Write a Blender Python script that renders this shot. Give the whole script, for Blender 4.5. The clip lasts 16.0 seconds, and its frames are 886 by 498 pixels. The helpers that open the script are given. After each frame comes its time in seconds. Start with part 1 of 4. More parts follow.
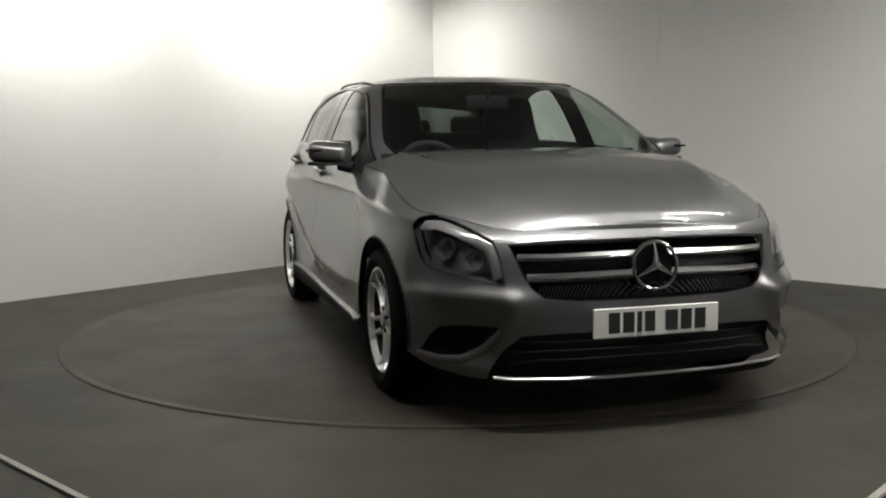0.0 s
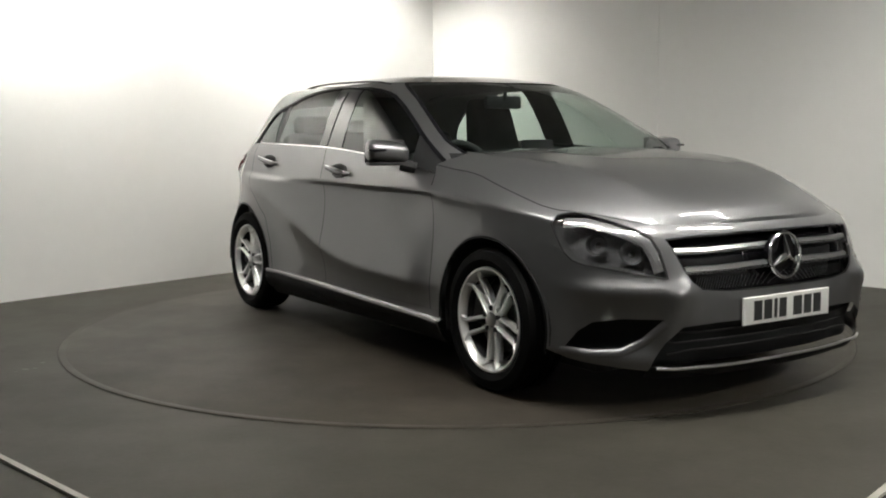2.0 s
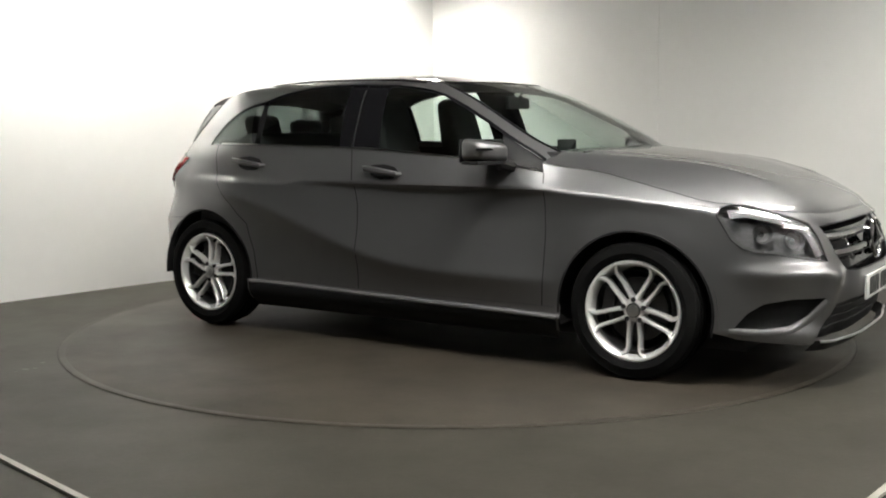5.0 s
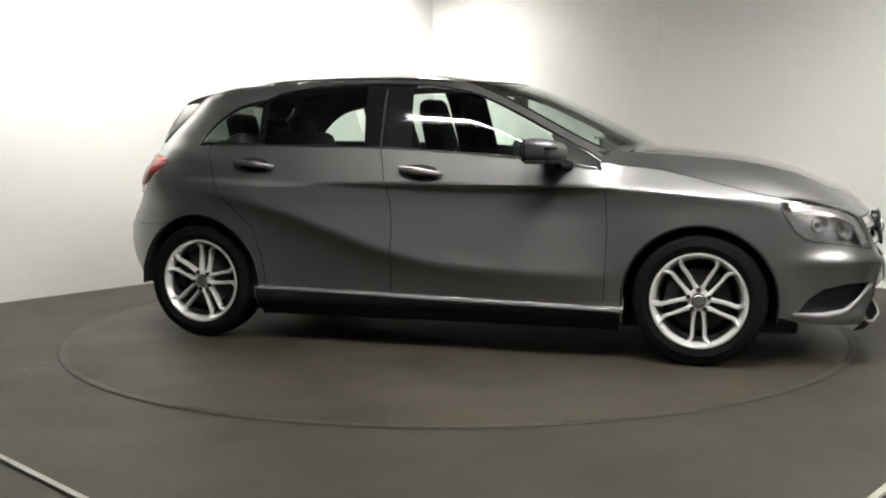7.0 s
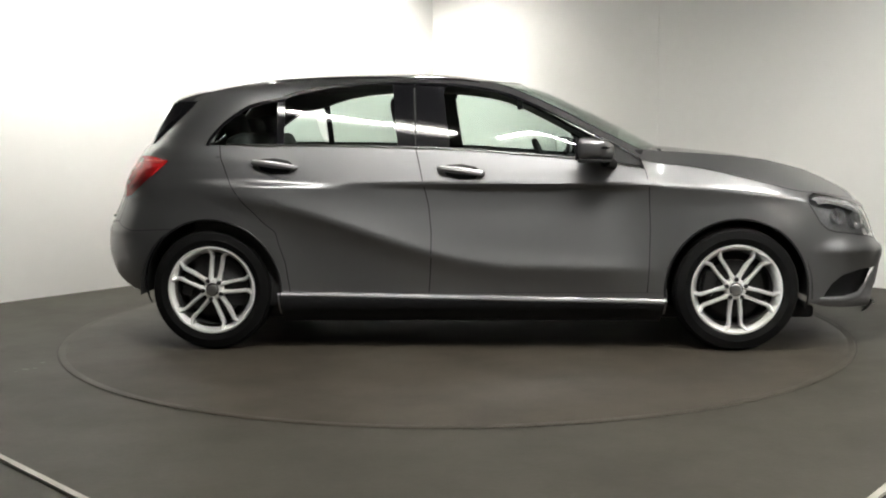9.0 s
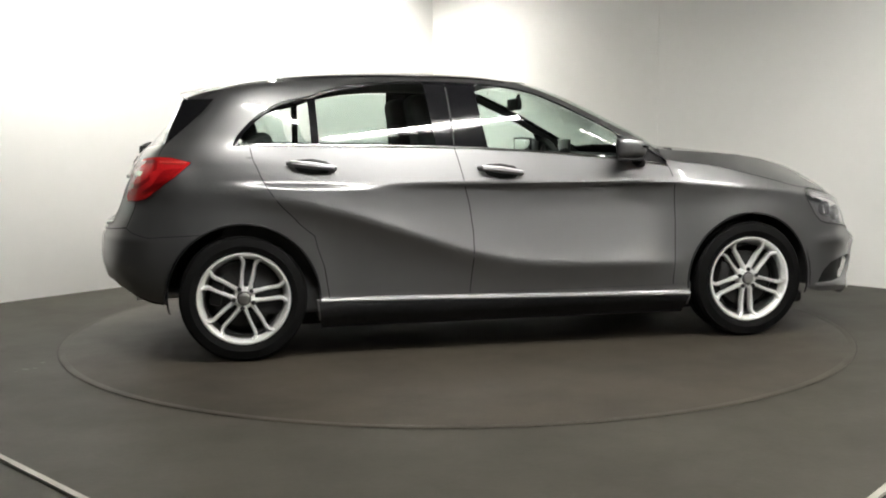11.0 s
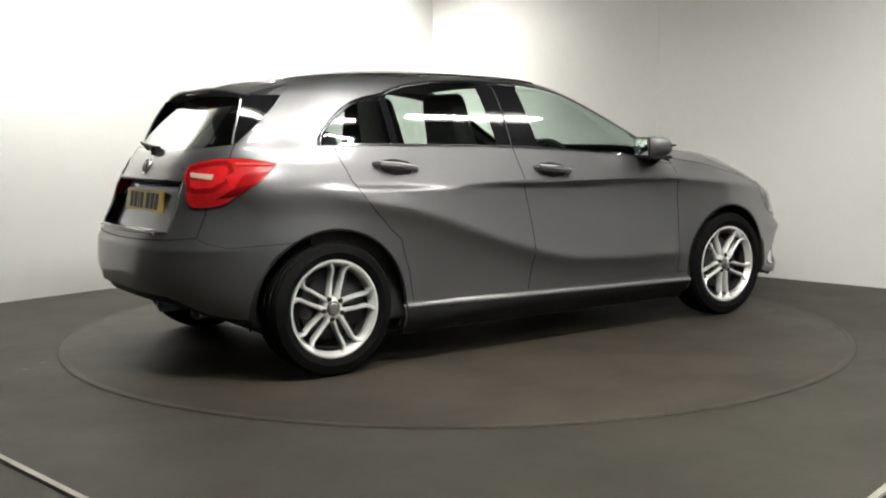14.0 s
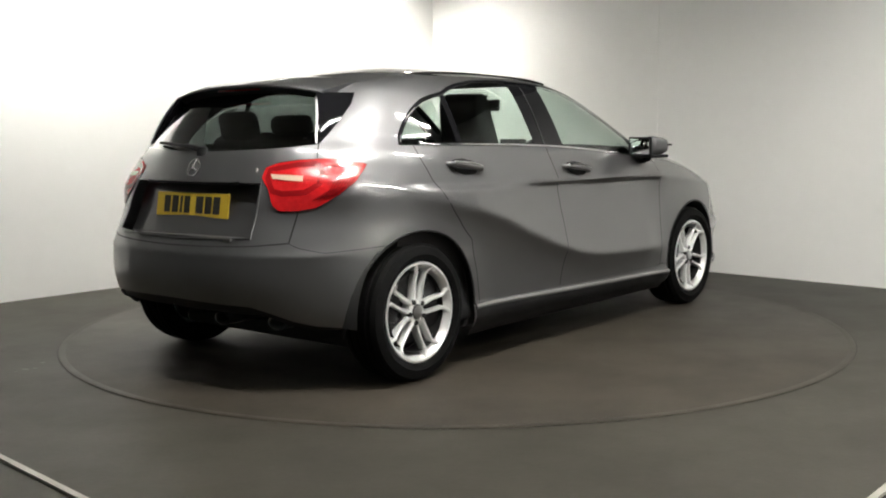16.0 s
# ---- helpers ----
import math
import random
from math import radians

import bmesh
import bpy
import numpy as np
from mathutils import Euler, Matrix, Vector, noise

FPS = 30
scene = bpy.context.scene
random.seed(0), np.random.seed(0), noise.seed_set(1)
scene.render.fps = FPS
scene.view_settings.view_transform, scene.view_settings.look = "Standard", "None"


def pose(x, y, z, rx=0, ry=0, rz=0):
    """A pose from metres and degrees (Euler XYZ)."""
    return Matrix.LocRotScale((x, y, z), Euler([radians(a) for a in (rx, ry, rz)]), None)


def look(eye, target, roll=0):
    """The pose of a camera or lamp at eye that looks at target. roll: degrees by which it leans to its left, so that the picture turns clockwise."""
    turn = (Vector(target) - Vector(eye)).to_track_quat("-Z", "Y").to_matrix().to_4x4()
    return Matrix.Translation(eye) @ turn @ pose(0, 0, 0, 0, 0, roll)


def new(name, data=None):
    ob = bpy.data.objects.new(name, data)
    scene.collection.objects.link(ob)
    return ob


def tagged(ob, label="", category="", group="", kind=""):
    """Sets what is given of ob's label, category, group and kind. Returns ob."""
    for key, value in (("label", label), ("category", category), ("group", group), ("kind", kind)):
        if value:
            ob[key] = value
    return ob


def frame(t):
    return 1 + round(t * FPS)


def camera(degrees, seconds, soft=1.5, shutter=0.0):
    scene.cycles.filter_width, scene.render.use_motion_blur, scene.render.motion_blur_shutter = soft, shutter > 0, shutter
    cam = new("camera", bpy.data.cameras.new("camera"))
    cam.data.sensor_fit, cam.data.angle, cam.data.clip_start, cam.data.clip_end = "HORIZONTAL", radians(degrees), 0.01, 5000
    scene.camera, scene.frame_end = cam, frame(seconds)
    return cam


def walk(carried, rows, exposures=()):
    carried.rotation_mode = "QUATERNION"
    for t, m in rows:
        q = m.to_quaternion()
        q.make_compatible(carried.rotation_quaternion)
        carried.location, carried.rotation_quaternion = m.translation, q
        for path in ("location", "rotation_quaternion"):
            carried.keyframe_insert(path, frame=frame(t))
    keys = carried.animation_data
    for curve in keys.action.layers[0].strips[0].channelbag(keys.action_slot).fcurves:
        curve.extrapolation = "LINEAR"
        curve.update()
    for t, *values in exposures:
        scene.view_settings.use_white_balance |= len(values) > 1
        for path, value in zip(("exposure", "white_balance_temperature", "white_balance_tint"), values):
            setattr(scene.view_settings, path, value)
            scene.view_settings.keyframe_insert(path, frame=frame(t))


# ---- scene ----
cam = camera(46.42, 16.0, soft=2.0)
EYE = (0, -6.048, 1.108)
VIEW = look(EYE, (-.01112, -5.05408, .99844), -.561)
walk(cam, [(0, VIEW), (16.0, VIEW)], exposures=((0, -.36), (1.5, -.16), (3.5, .14), (6.5, .38), (16.0, .28)))

# ---- light: a dim neutral world outside the closed room; the fluorescent battens light it ----
world = bpy.data.worlds.new("world")
scene.world = world
world.use_nodes = True
world.node_tree.nodes["Background"].inputs[0].default_value = (.5, .5, .5, 1)
world.node_tree.nodes["Background"].inputs[1].default_value = .02
TUBE_POWER = 170.0


# ---- materials ----
def material(name, colour, rough=.5, metal=0.0, coat=0.0, grain=0.0, grain_scale=60.0, bump=0.0, stains=0.0, stain_scale=1.5, stain_colour=None, spec=.5):
    m = bpy.data.materials.new(name)
    m.use_nodes = True
    nt = m.node_tree
    b = nt.nodes["Principled BSDF"]
    b.inputs["Base Color"].default_value = (*colour, 1)
    b.inputs["Roughness"].default_value = rough
    b.inputs["Metallic"].default_value = metal
    b.inputs["Coat Weight"].default_value = coat
    b.inputs["Coat Roughness"].default_value = .03
    b.inputs["Specular IOR Level"].default_value = spec
    if not (grain or bump or stains):
        return m
    geo = nt.nodes.new("ShaderNodeTexCoord")
    fine = nt.nodes.new("ShaderNodeTexNoise")
    fine.inputs["Scale"].default_value = grain_scale
    fine.inputs["Detail"].default_value = 4
    nt.links.new(geo.outputs["Object"], fine.inputs["Vector"])
    socket = None
    if grain:
        mix = nt.nodes.new("ShaderNodeMix")
        mix.data_type = "RGBA"
        mix.inputs[6].default_value = (*[c * (1 - grain) for c in colour], 1)
        mix.inputs[7].default_value = (*[min(1, c * (1 + grain)) for c in colour], 1)
        nt.links.new(fine.outputs["Fac"], mix.inputs[0])
        socket = mix.outputs[2]
    if stains:
        wide = nt.nodes.new("ShaderNodeTexNoise")
        wide.inputs["Scale"].default_value = stain_scale
        wide.inputs["Detail"].default_value = 6
        wide.inputs["Roughness"].default_value = .62
        nt.links.new(geo.outputs["Object"], wide.inputs["Vector"])
        ramp = nt.nodes.new("ShaderNodeMapRange")
        ramp.inputs[1].default_value, ramp.inputs[2].default_value = .42, .68
        ramp.inputs[3].default_value, ramp.inputs[4].default_value = 0, stains
        nt.links.new(wide.outputs["Fac"], ramp.inputs[0])
        mix = nt.nodes.new("ShaderNodeMix")
        mix.data_type = "RGBA"
        nt.links.new(ramp.outputs[0], mix.inputs[0])
        if socket:
            nt.links.new(socket, mix.inputs[6])
        else:
            mix.inputs[6].default_value = (*colour, 1)
        mix.inputs[7].default_value = (*(stain_colour or [c * .6 for c in colour]), 1)
        socket = mix.outputs[2]
        rr = nt.nodes.new("ShaderNodeMapRange")
        rr.inputs[3].default_value, rr.inputs[4].default_value = max(.02, rough - .08), min(1, rough + .1)
        nt.links.new(wide.outputs["Fac"], rr.inputs[0])
        nt.links.new(rr.outputs[0], b.inputs["Roughness"])
    if socket:
        nt.links.new(socket, b.inputs["Base Color"])
    if bump:
        bn = nt.nodes.new("ShaderNodeBump")
        bn.inputs["Strength"].default_value = bump
        bn.inputs["Distance"].default_value = .002
        nt.links.new(fine.outputs["Fac"], bn.inputs["Height"])
        nt.links.new(bn.outputs[0], b.inputs["Normal"])
    return m


def glass(name, tint, gloss=1.0):
    m = bpy.data.materials.new(name)
    m.use_nodes = True
    nt = m.node_tree
    nt.nodes.remove(nt.nodes["Principled BSDF"])
    clear = nt.nodes.new("ShaderNodeBsdfTransparent")
    clear.inputs[0].default_value = (*tint, 1)
    shine = nt.nodes.new("ShaderNodeBsdfGlossy")
    shine.inputs["Color"].default_value = (gloss, gloss, gloss, 1)
    shine.inputs["Roughness"].default_value = .005
    facing = nt.nodes.new("ShaderNodeLayerWeight")
    facing.inputs[0].default_value = .5
    power = nt.nodes.new("ShaderNodeMath")
    power.operation = "POWER"
    power.inputs[1].default_value = 5
    nt.links.new(facing.outputs["Facing"], power.inputs[0])
    span = nt.nodes.new("ShaderNodeMapRange")
    span.inputs[3].default_value, span.inputs[4].default_value = .07, 1
    nt.links.new(power.outputs[0], span.inputs[0])
    mix = nt.nodes.new("ShaderNodeMixShader")
    nt.links.new(span.outputs[0], mix.inputs[0])
    nt.links.new(clear.outputs[0], mix.inputs[1])
    nt.links.new(shine.outputs[0], mix.inputs[2])
    nt.links.new(mix.outputs[0], nt.nodes["Material Output"].inputs["Surface"])
    return m


def glow(name, colour, strength):
    m = bpy.data.materials.new(name)
    m.use_nodes = True
    b = m.node_tree.nodes["Principled BSDF"]
    b.inputs["Base Color"].default_value = (*colour, 1)
    b.inputs["Emission Color"].default_value = (*colour, 1)
    b.inputs["Emission Strength"].default_value = strength
    return m


WALL = material("wall_paint", (.85, .845, .82), .75, grain=.02, grain_scale=9, bump=.12, stains=.10, stain_scale=.8, stain_colour=(.80, .79, .76))
# unseen ceiling; its grey is set low so bounce leaves shadows dark
CEILING = material("ceiling_bounce_grey", (.22, .22, .216), .9, grain=.05, grain_scale=6)
# for unseen added walls; dark to hold down fill and reflections on the car
BACK = material("unseen_wall_dark", (.11, .11, .108), .85, grain=.05, grain_scale=5)
FLOOR = material("floor_paint", (.0370, .0340, .0275), .5, grain=.10, grain_scale=45, bump=.25, stains=.55, stain_scale=1.6, stain_colour=(.0225, .0205, .0165), spec=.12)
DISC = material("turntable_surface", (.0350, .0292, .0220), .52, grain=.2, grain_scale=55, bump=.4, stains=.75, stain_scale=1.9, stain_colour=(.0180, .0148, .0112), spec=.25)
EDGE_STRIP = material("edge_strip_paint", (.30, .285, .25), .5, grain=.08, grain_scale=30, stains=.3, stain_scale=6)
SEAM = material("turntable_seam", (.012, .011, .009), .8)
FLECK = material("pale_fleck", (.12, .12, .11), .7, grain=.3, grain_scale=200)
GAP = material("dark_gap", (.012, .012, .012), .8)
PAINT = material("metallic_grey_paint", (.166, .166, .169), .40, metal=.85, coat=1.0, grain=.06, grain_scale=900)
BLACK = material("black_plastic", (.009, .009, .0095), .55, grain=.15, grain_scale=200, bump=.1, spec=.18)
GLOSS_BLACK = material("gloss_black", (.006, .006, .007), .07, spec=.35)
WHEEL_DARK = material("wheel_well_dark", (.012, .012, .012), .7, metal=.3)
CHROME = material("chrome", (.72, .72, .72), .12, metal=1)
SATIN = material("satin_silver", (.55, .55, .55), .3, metal=1)
SILL = material("sill_silver", (.40, .40, .40), .42, metal=.9)
ALLOY = material("alloy_silver", (.88, .88, .87), .33, metal=.6, coat=.6, grain=.05, grain_scale=300)
RUBBER = material("tyre_rubber", (.0042, .0042, .0042), .8, grain=.2, grain_scale=120, bump=.15, spec=.08)
STEEL = material("brake_steel", (.05, .05, .05), .4, metal=.9, grain=.1, grain_scale=80)
CABIN = material("cabin_black", (.016, .016, .017), .75, grain=.2, grain_scale=150, bump=.2)
HEADLINER = material("headliner_grey", (.06, .06, .06), .9)
GLASS = glass("tinted_glass", (.74, .82, .78))
REAR_GLASS = glass("privacy_glass", (.10, .115, .11))
LENS = glass("clear_lens", (.9, .9, .9))
REFLECTOR = material("lamp_reflector", (.62, .62, .63), .24, metal=.8)
BEZEL = material("lamp_bezel", (.24, .24, .245), .32, metal=.6)
BOWL = material("lamp_bowl", (.40, .40, .41), .2, metal=.8, grain=.3, grain_scale=60, bump=.6)
LAMP_DARK = material("lamp_housing", (.30, .30, .31), .3, metal=.5, grain=.5, grain_scale=38, bump=1.0)
RED = material("red_lens", (.40, .010, .012), .2, coat=.3, spec=.35, grain=.35, grain_scale=55, bump=.25)
RED_LIGHT = material("red_lens_light", (.62, .06, .05), .15, coat=1.0)
RED_DARK = material("red_lens_dark", (.20, .005, .007), .2, coat=.2, spec=.3)
AMBER_CLEAR = material("indicator_lens", (.55, .40, .30), .2, coat=1.0)
PLATE_WHITE = material("plate_white", (.74, .74, .72), .35)
PLATE_YELLOW = material("plate_yellow", (.60, .42, .04), .35)
PLATE_INK = material("plate_ink", (.015, .015, .015), .5)
MIRROR = material("mirror_glass", (.85, .85, .85), .01, metal=1)
TUBE = glow("tube_light", (1.0, .98, .925), TUBE_POWER)
TUBE_SOFT = glow("tube_light_soft", (1.0, .98, .925), TUBE_POWER * .55)
TUBE_FAR = glow("tube_light_far", (1.0, .98, .925), TUBE_POWER * 1.5)
TUBE_MAIN = glow("tube_light_main", (1.0, .98, .925), TUBE_POWER * 1.6)
BATTEN = material("batten_white", (.75, .75, .73), .5)


# ---- building helpers ----
def part(name, bm, mat, parent=None, label="", smooth_angle=35):
    bmesh.ops.remove_doubles(bm, verts=bm.verts, dist=.00005)
    me = bpy.data.meshes.new(name)
    bm.to_mesh(me)
    bm.free()
    me.materials.append(mat)
    for p in me.polygons:
        p.use_smooth = True
    me.set_sharp_from_angle(angle=radians(smooth_angle))
    ob = new(name, me)
    if parent:
        ob.parent = parent
    if label:
        ob["label"] = label
    return ob


def box(bm, centre, size, turn=None, bevel=0.0, segments=2):
    """Adds a box to bm, bevelled if asked."""
    b = bmesh.new()
    bmesh.ops.create_cube(b, size=1)
    bmesh.ops.scale(b, verts=b.verts, vec=size)
    if bevel:
        bmesh.ops.bevel(b, geom=b.edges[:], offset=bevel, segments=segments, affect="EDGES", profile=.5)
    m = Matrix.Translation(centre) @ (turn or Matrix())
    bmesh.ops.transform(b, matrix=m, verts=b.verts)
    join(bm, b)
    return bm


def join(bm, other):
    made = {v: bm.verts.new(v.co) for v in other.verts}
    for f in other.faces:
        try:
            bm.faces.new([made[v] for v in f.verts])
        except ValueError:
            pass
    other.free()


def lathe(profile, steps=48, axis="y"):
    """A turned body: profile of (radius, along) pairs."""
    bm = bmesh.new()
    rings = []
    for r, h in profile:
        ring = []
        for i in range(steps):
            a = 2 * math.pi * i / steps
            c, s = r * math.cos(a), r * math.sin(a)
            ring.append(bm.verts.new((c, h, s) if axis == "y" else (c, s, h) if axis == "z" else (h, c, s)))
        rings.append(ring)
    for p, q in zip(rings, rings[1:]):
        for i in range(steps):
            j = (i + 1) % steps
            bm.faces.new((p[i], p[j], q[j], q[i]))
    bmesh.ops.recalc_face_normals(bm, faces=bm.faces)
    return bm


def tube(bm, points, radius, steps=8):
    """A round bar along points."""
    rings = []
    for i, p in enumerate(points):
        p = Vector(p)
        d = (Vector(points[min(i + 1, len(points) - 1)]) - Vector(points[max(i - 1, 0)])).normalized()
        u = d.cross(Vector((0, 0, 1)) if abs(d.z) < .9 else Vector((1, 0, 0))).normalized()
        v = d.cross(u)
        r = radius[i] if isinstance(radius, (list, tuple)) else radius
        rings.append([bm.verts.new(p + u * r * math.cos(2 * math.pi * k / steps) + v * r * math.sin(2 * math.pi * k / steps)) for k in range(steps)])
    for p, q in zip(rings, rings[1:]):
        for k in range(steps):
            bm.faces.new((p[k], p[(k + 1) % steps], q[(k + 1) % steps], q[k]))
    bm.faces.new(rings[0][::-1])
    bm.faces.new(rings[-1])
    return bm


# ---- the studio: two pale walls meeting in a corner, open floor towards the front ----
CORNER = Vector((-.197, 4.377, 0))
ALONG_L = Vector((-.6452, -.7640, 0))
ALONG_R = Vector((.7214, -.6925, 0))
HEIGHT = 3.3
REACH = 9.6


def at(a, b, z=0.0):
    """A place in the studio: a metres from the corner along the left-hand wall, b metres along the other."""
    return CORNER + ALONG_L * a + ALONG_R * b + Vector((0, 0, z))


def slab(name, low, high, mat, label, category="wall"):
    """A slab in studio coordinates (a, b, z)."""
    bm = bmesh.new()
    v = [bm.verts.new(at(a, b, z)) for z in (low[2], high[2]) for a, b in ((low[0], low[1]), (high[0], low[1]), (high[0], high[1]), (low[0], high[1]))]
    for q in ((0, 3, 2, 1), (4, 5, 6, 7), (0, 1, 5, 4), (1, 2, 6, 5), (2, 3, 7, 6), (3, 0, 4, 7)):
        bm.faces.new([v[i] for i in q])
    bmesh.ops.recalc_face_normals(bm, faces=bm.faces)
    return tagged(part(name, bm, mat), label, category, kind="structure")


def studio():
    slab("floor", (-.2, -.2, -.2), (REACH + .2, REACH + .2, -.006), FLOOR, "dark grey painted studio floor with faint scuffs", "floor")
    slab("wall_west", (0, -.2, -.006), (6.05, 0, HEIGHT), WALL, "plain off-white painted studio wall")
    # every BACK wall is out of view, added to close the room darkly
    slab("wall_west_2", (6.05, -.2, -.006), (REACH, -.02, HEIGHT), BACK, "unseen dark wall added beyond the pale bay")
    slab("wall_north", (-.2, -.2, -.006), (0, 2.612, HEIGHT), WALL, "plain off-white painted studio wall")
    slab("wall_north_2", (-.2, 2.6135, -.006), (-.001, 6.0, HEIGHT), WALL, "plain off-white wall panel beside a fine joint")
    slab("wall_north_3", (-.2, 6.0, -.006), (-.02, REACH, HEIGHT), BACK, "unseen dark wall added beyond the pale bay")
    slab("wall_south", (REACH, -.2, -.006), (REACH + .2, REACH + .2, HEIGHT), BACK, "unseen dark wall added behind the open floor")
    slab("wall_east", (-.2, REACH, -.006), (REACH, REACH + .2, HEIGHT), BACK, "unseen dark wall added behind the open floor")
    # added out of view; closes the room and limits the fill from above
    slab("ceiling", (-.2, -.2, HEIGHT), (REACH + .2, REACH + .2, HEIGHT + .15), CEILING, "unseen grey ceiling added to limit bounce light", "ceiling")
    # pale edging strips on the two open sides of the bay
    for name, low, high in (("floor_trim", (5.964, 0, -.006), (5.988, 5.902, .006)), ("floor_trim_2", (0, 5.878, -.006), (5.962, 5.902, .006))):
        slab(name, low, high, EDGE_STRIP, "narrow worn pale edging strip on the floor", "floor trim")


def fleck(x, y, size):
    """A small flat splash of pale paint on the floor."""
    bm = bmesh.new()
    ring = [bm.verts.new((size * random.uniform(.5, 1) * math.cos(i * .7), size * random.uniform(.3, .8) * math.sin(i * .7), .0012)) for i in range(9)]
    base = [bm.verts.new((v.co.x * 1.1, v.co.y * 1.1, 0)) for v in ring]
    bm.faces.new(ring)
    for i in range(9):
        bm.faces.new((base[i], base[(i + 1) % 9], ring[(i + 1) % 9], ring[i]))
    ob = part("paint_fleck", bm, FLECK)
    ob.matrix_world = pose(x, y, -.006)
    tagged(ob, "small pale paint fleck on the dark floor", "paint fleck", "paint flecks on the floor")


def batten(place, heading, length, shade=0.0, light=None, drop=0.0):
    """A fluorescent batten under the ceiling with a glowing tube between two added light-blocking blades."""
    thing = new("ceiling_light")
    thing.matrix_world = Matrix.Translation((place[0], place[1], HEIGHT - drop)) @ Matrix.Rotation(heading, 4, "Z")
    tagged(thing, "white fluorescent batten with a glowing tube on the ceiling", "ceiling light", "fluorescent battens over the bay")
    part("tray", box(bmesh.new(), (0, 0, -.035), (length, .20, .07), bevel=.008), BATTEN, thing)
    part("tube", box(bmesh.new(), (0, 0, -.094), (length - .08, .085, .040), bevel=.016), light or TUBE, thing, "glowing white tube")
    for e in (-1, 1):
        if drop:
            part("rod", tube(bmesh.new(), [(e * length * .35, 0, 0), (e * length * .35, 0, drop)], .006, 8), BATTEN, thing)
        # shade deepens the room-side blade, cutting light off the floor and car
        deep = .078 + max(0, shade * e)
        part("cutoff_blade", box(bmesh.new(), (0, e * .097, -.064 - deep / 2), (length, .005, deep)), BATTEN, thing)
        part("end_cap", box(bmesh.new(), (e * (length / 2 - .02), 0, -.095), (.035, .1, .055), bevel=.006), BATTEN, thing)


HEAD_L, HEAD_R = math.atan2(ALONG_L.y, ALONG_L.x), math.atan2(ALONG_R.y, ALONG_R.x)
BATTENS = ((at(1.95, .42), HEAD_L, 1.2, .09, TUBE, .55), (at(4.05, .42), HEAD_L, 1.2, .14, TUBE, .55), (at(.80, .70), HEAD_R, .42, 0, TUBE, .55),
           ((-.93, -2.33), radians(-34), 1.75, 0, TUBE_SOFT), ((.75, -2.52), radians(36), 1.70, 0, TUBE_MAIN), ((2.62, -.97), radians(32), 1.5, 0, TUBE_SOFT),
           ((4.05, -4.05), radians(48.7), 2.0, 0, TUBE_FAR), ((4.35, -3.75), radians(48.7), 2.0, 0, TUBE_FAR), ((4.65, -3.45), radians(48.7), 2.0, 0, TUBE_FAR))


def turntable():
    bm = lathe([(0, -.05), (2.212, -.05), (2.212, -.003), (2.206, 0.0), (0, 0.0)], 128, "z")
    disc = tagged(part("turntable", bm, DISC), "round brown-grey rotating turntable set flush in the floor", "turntable", kind="")
    part("rim", lathe([(2.176, .0004), (2.180, .0007), (2.204, .0007), (2.2065, .0004)], 128, "z"), DISC, disc)
    bm = lathe([(2.2125, -.0055), (2.2165, -.0055)], 128, "z")
    tagged(part("floor_gap", bm, SEAM), "narrow dark gap round the turntable", "floor gap", kind="structure")
    return disc

# ---- car surface: forward x, half width y, up z ----
def lerp_table(table, v):
    """Smooth interpolation through (key, value) pairs."""
    if v <= table[0][0]:
        return table[0][1]
    for i in range(len(table) - 1):
        (a, p), (b, q) = table[i], table[i + 1]
        if v <= b:
            f = (v - a) / (b - a)
            m0 = (q - table[i - 1][1]) / (b - table[i - 1][0]) if i else (q - p) / (b - a)
            m1 = (table[i + 2][1] - p) / (table[i + 2][0] - a) if i + 2 < len(table) else (q - p) / (b - a)
            m0, m1 = m0 * (b - a), m1 * (b - a)
            f2, f3 = f * f, f * f * f
            return (2 * f3 - 3 * f2 + 1) * p + (f3 - 2 * f2 + f) * m0 + (3 * f2 - 2 * f3) * q + (f3 - f2) * m1
    return table[-1][1]


SIDE = ((.12, .80), (.18, .83), (.24, .862), (.30, .862), (.45, .862), (.60, .866), (.72, .868), (.84, .872), (.90, .862), (.96, .845),
        (1.04, .818), (1.12, .787), (1.20, .752), (1.28, .712), (1.34, .675), (1.38, .635), (1.41, .56), (1.43, .45))
NOSE = ((.12, 2.10), (.17, 2.165), (.23, 2.195), (.30, 2.203), (.40, 2.205), (.48, 2.202), (.55, 2.192), (.62, 2.178), (.69, 2.148),
        (.73, 2.115), (.76, 2.07), (.80, 1.99), (.85, 1.87), (.90, 1.74), (1.0, 1.5))
TAIL = ((.12, -1.70), (.19, -1.87), (.24, -1.93), (.31, -2.010), (.37, -2.053), (.44, -2.080), (.50, -2.088), (.57, -2.080), (.66, -2.05), (.77, -1.995), (.85, -1.965),
        (.96, -1.91), (1.04, -1.855), (1.09, -1.80), (1.20, -1.70), (1.30, -1.60), (1.34, -1.55), (1.38, -1.45), (1.43, -1.2))
SCREEN = ((.86, 1.40), (.95, 1.21), (1.0, 1.115), (1.04, 1.04), (1.09, .945), (1.16, .81), (1.24, .655), (1.32, .485), (1.37, .355), (1.40, .245), (1.44, .03))
BOW = .56
CREASE = ((-2.0, .90), (-1.4, .885), (-.8, .862), (-.26, .856), (.9, .842), (1.05, .836), (1.33, .812), (1.61, .78), (1.9, .73))
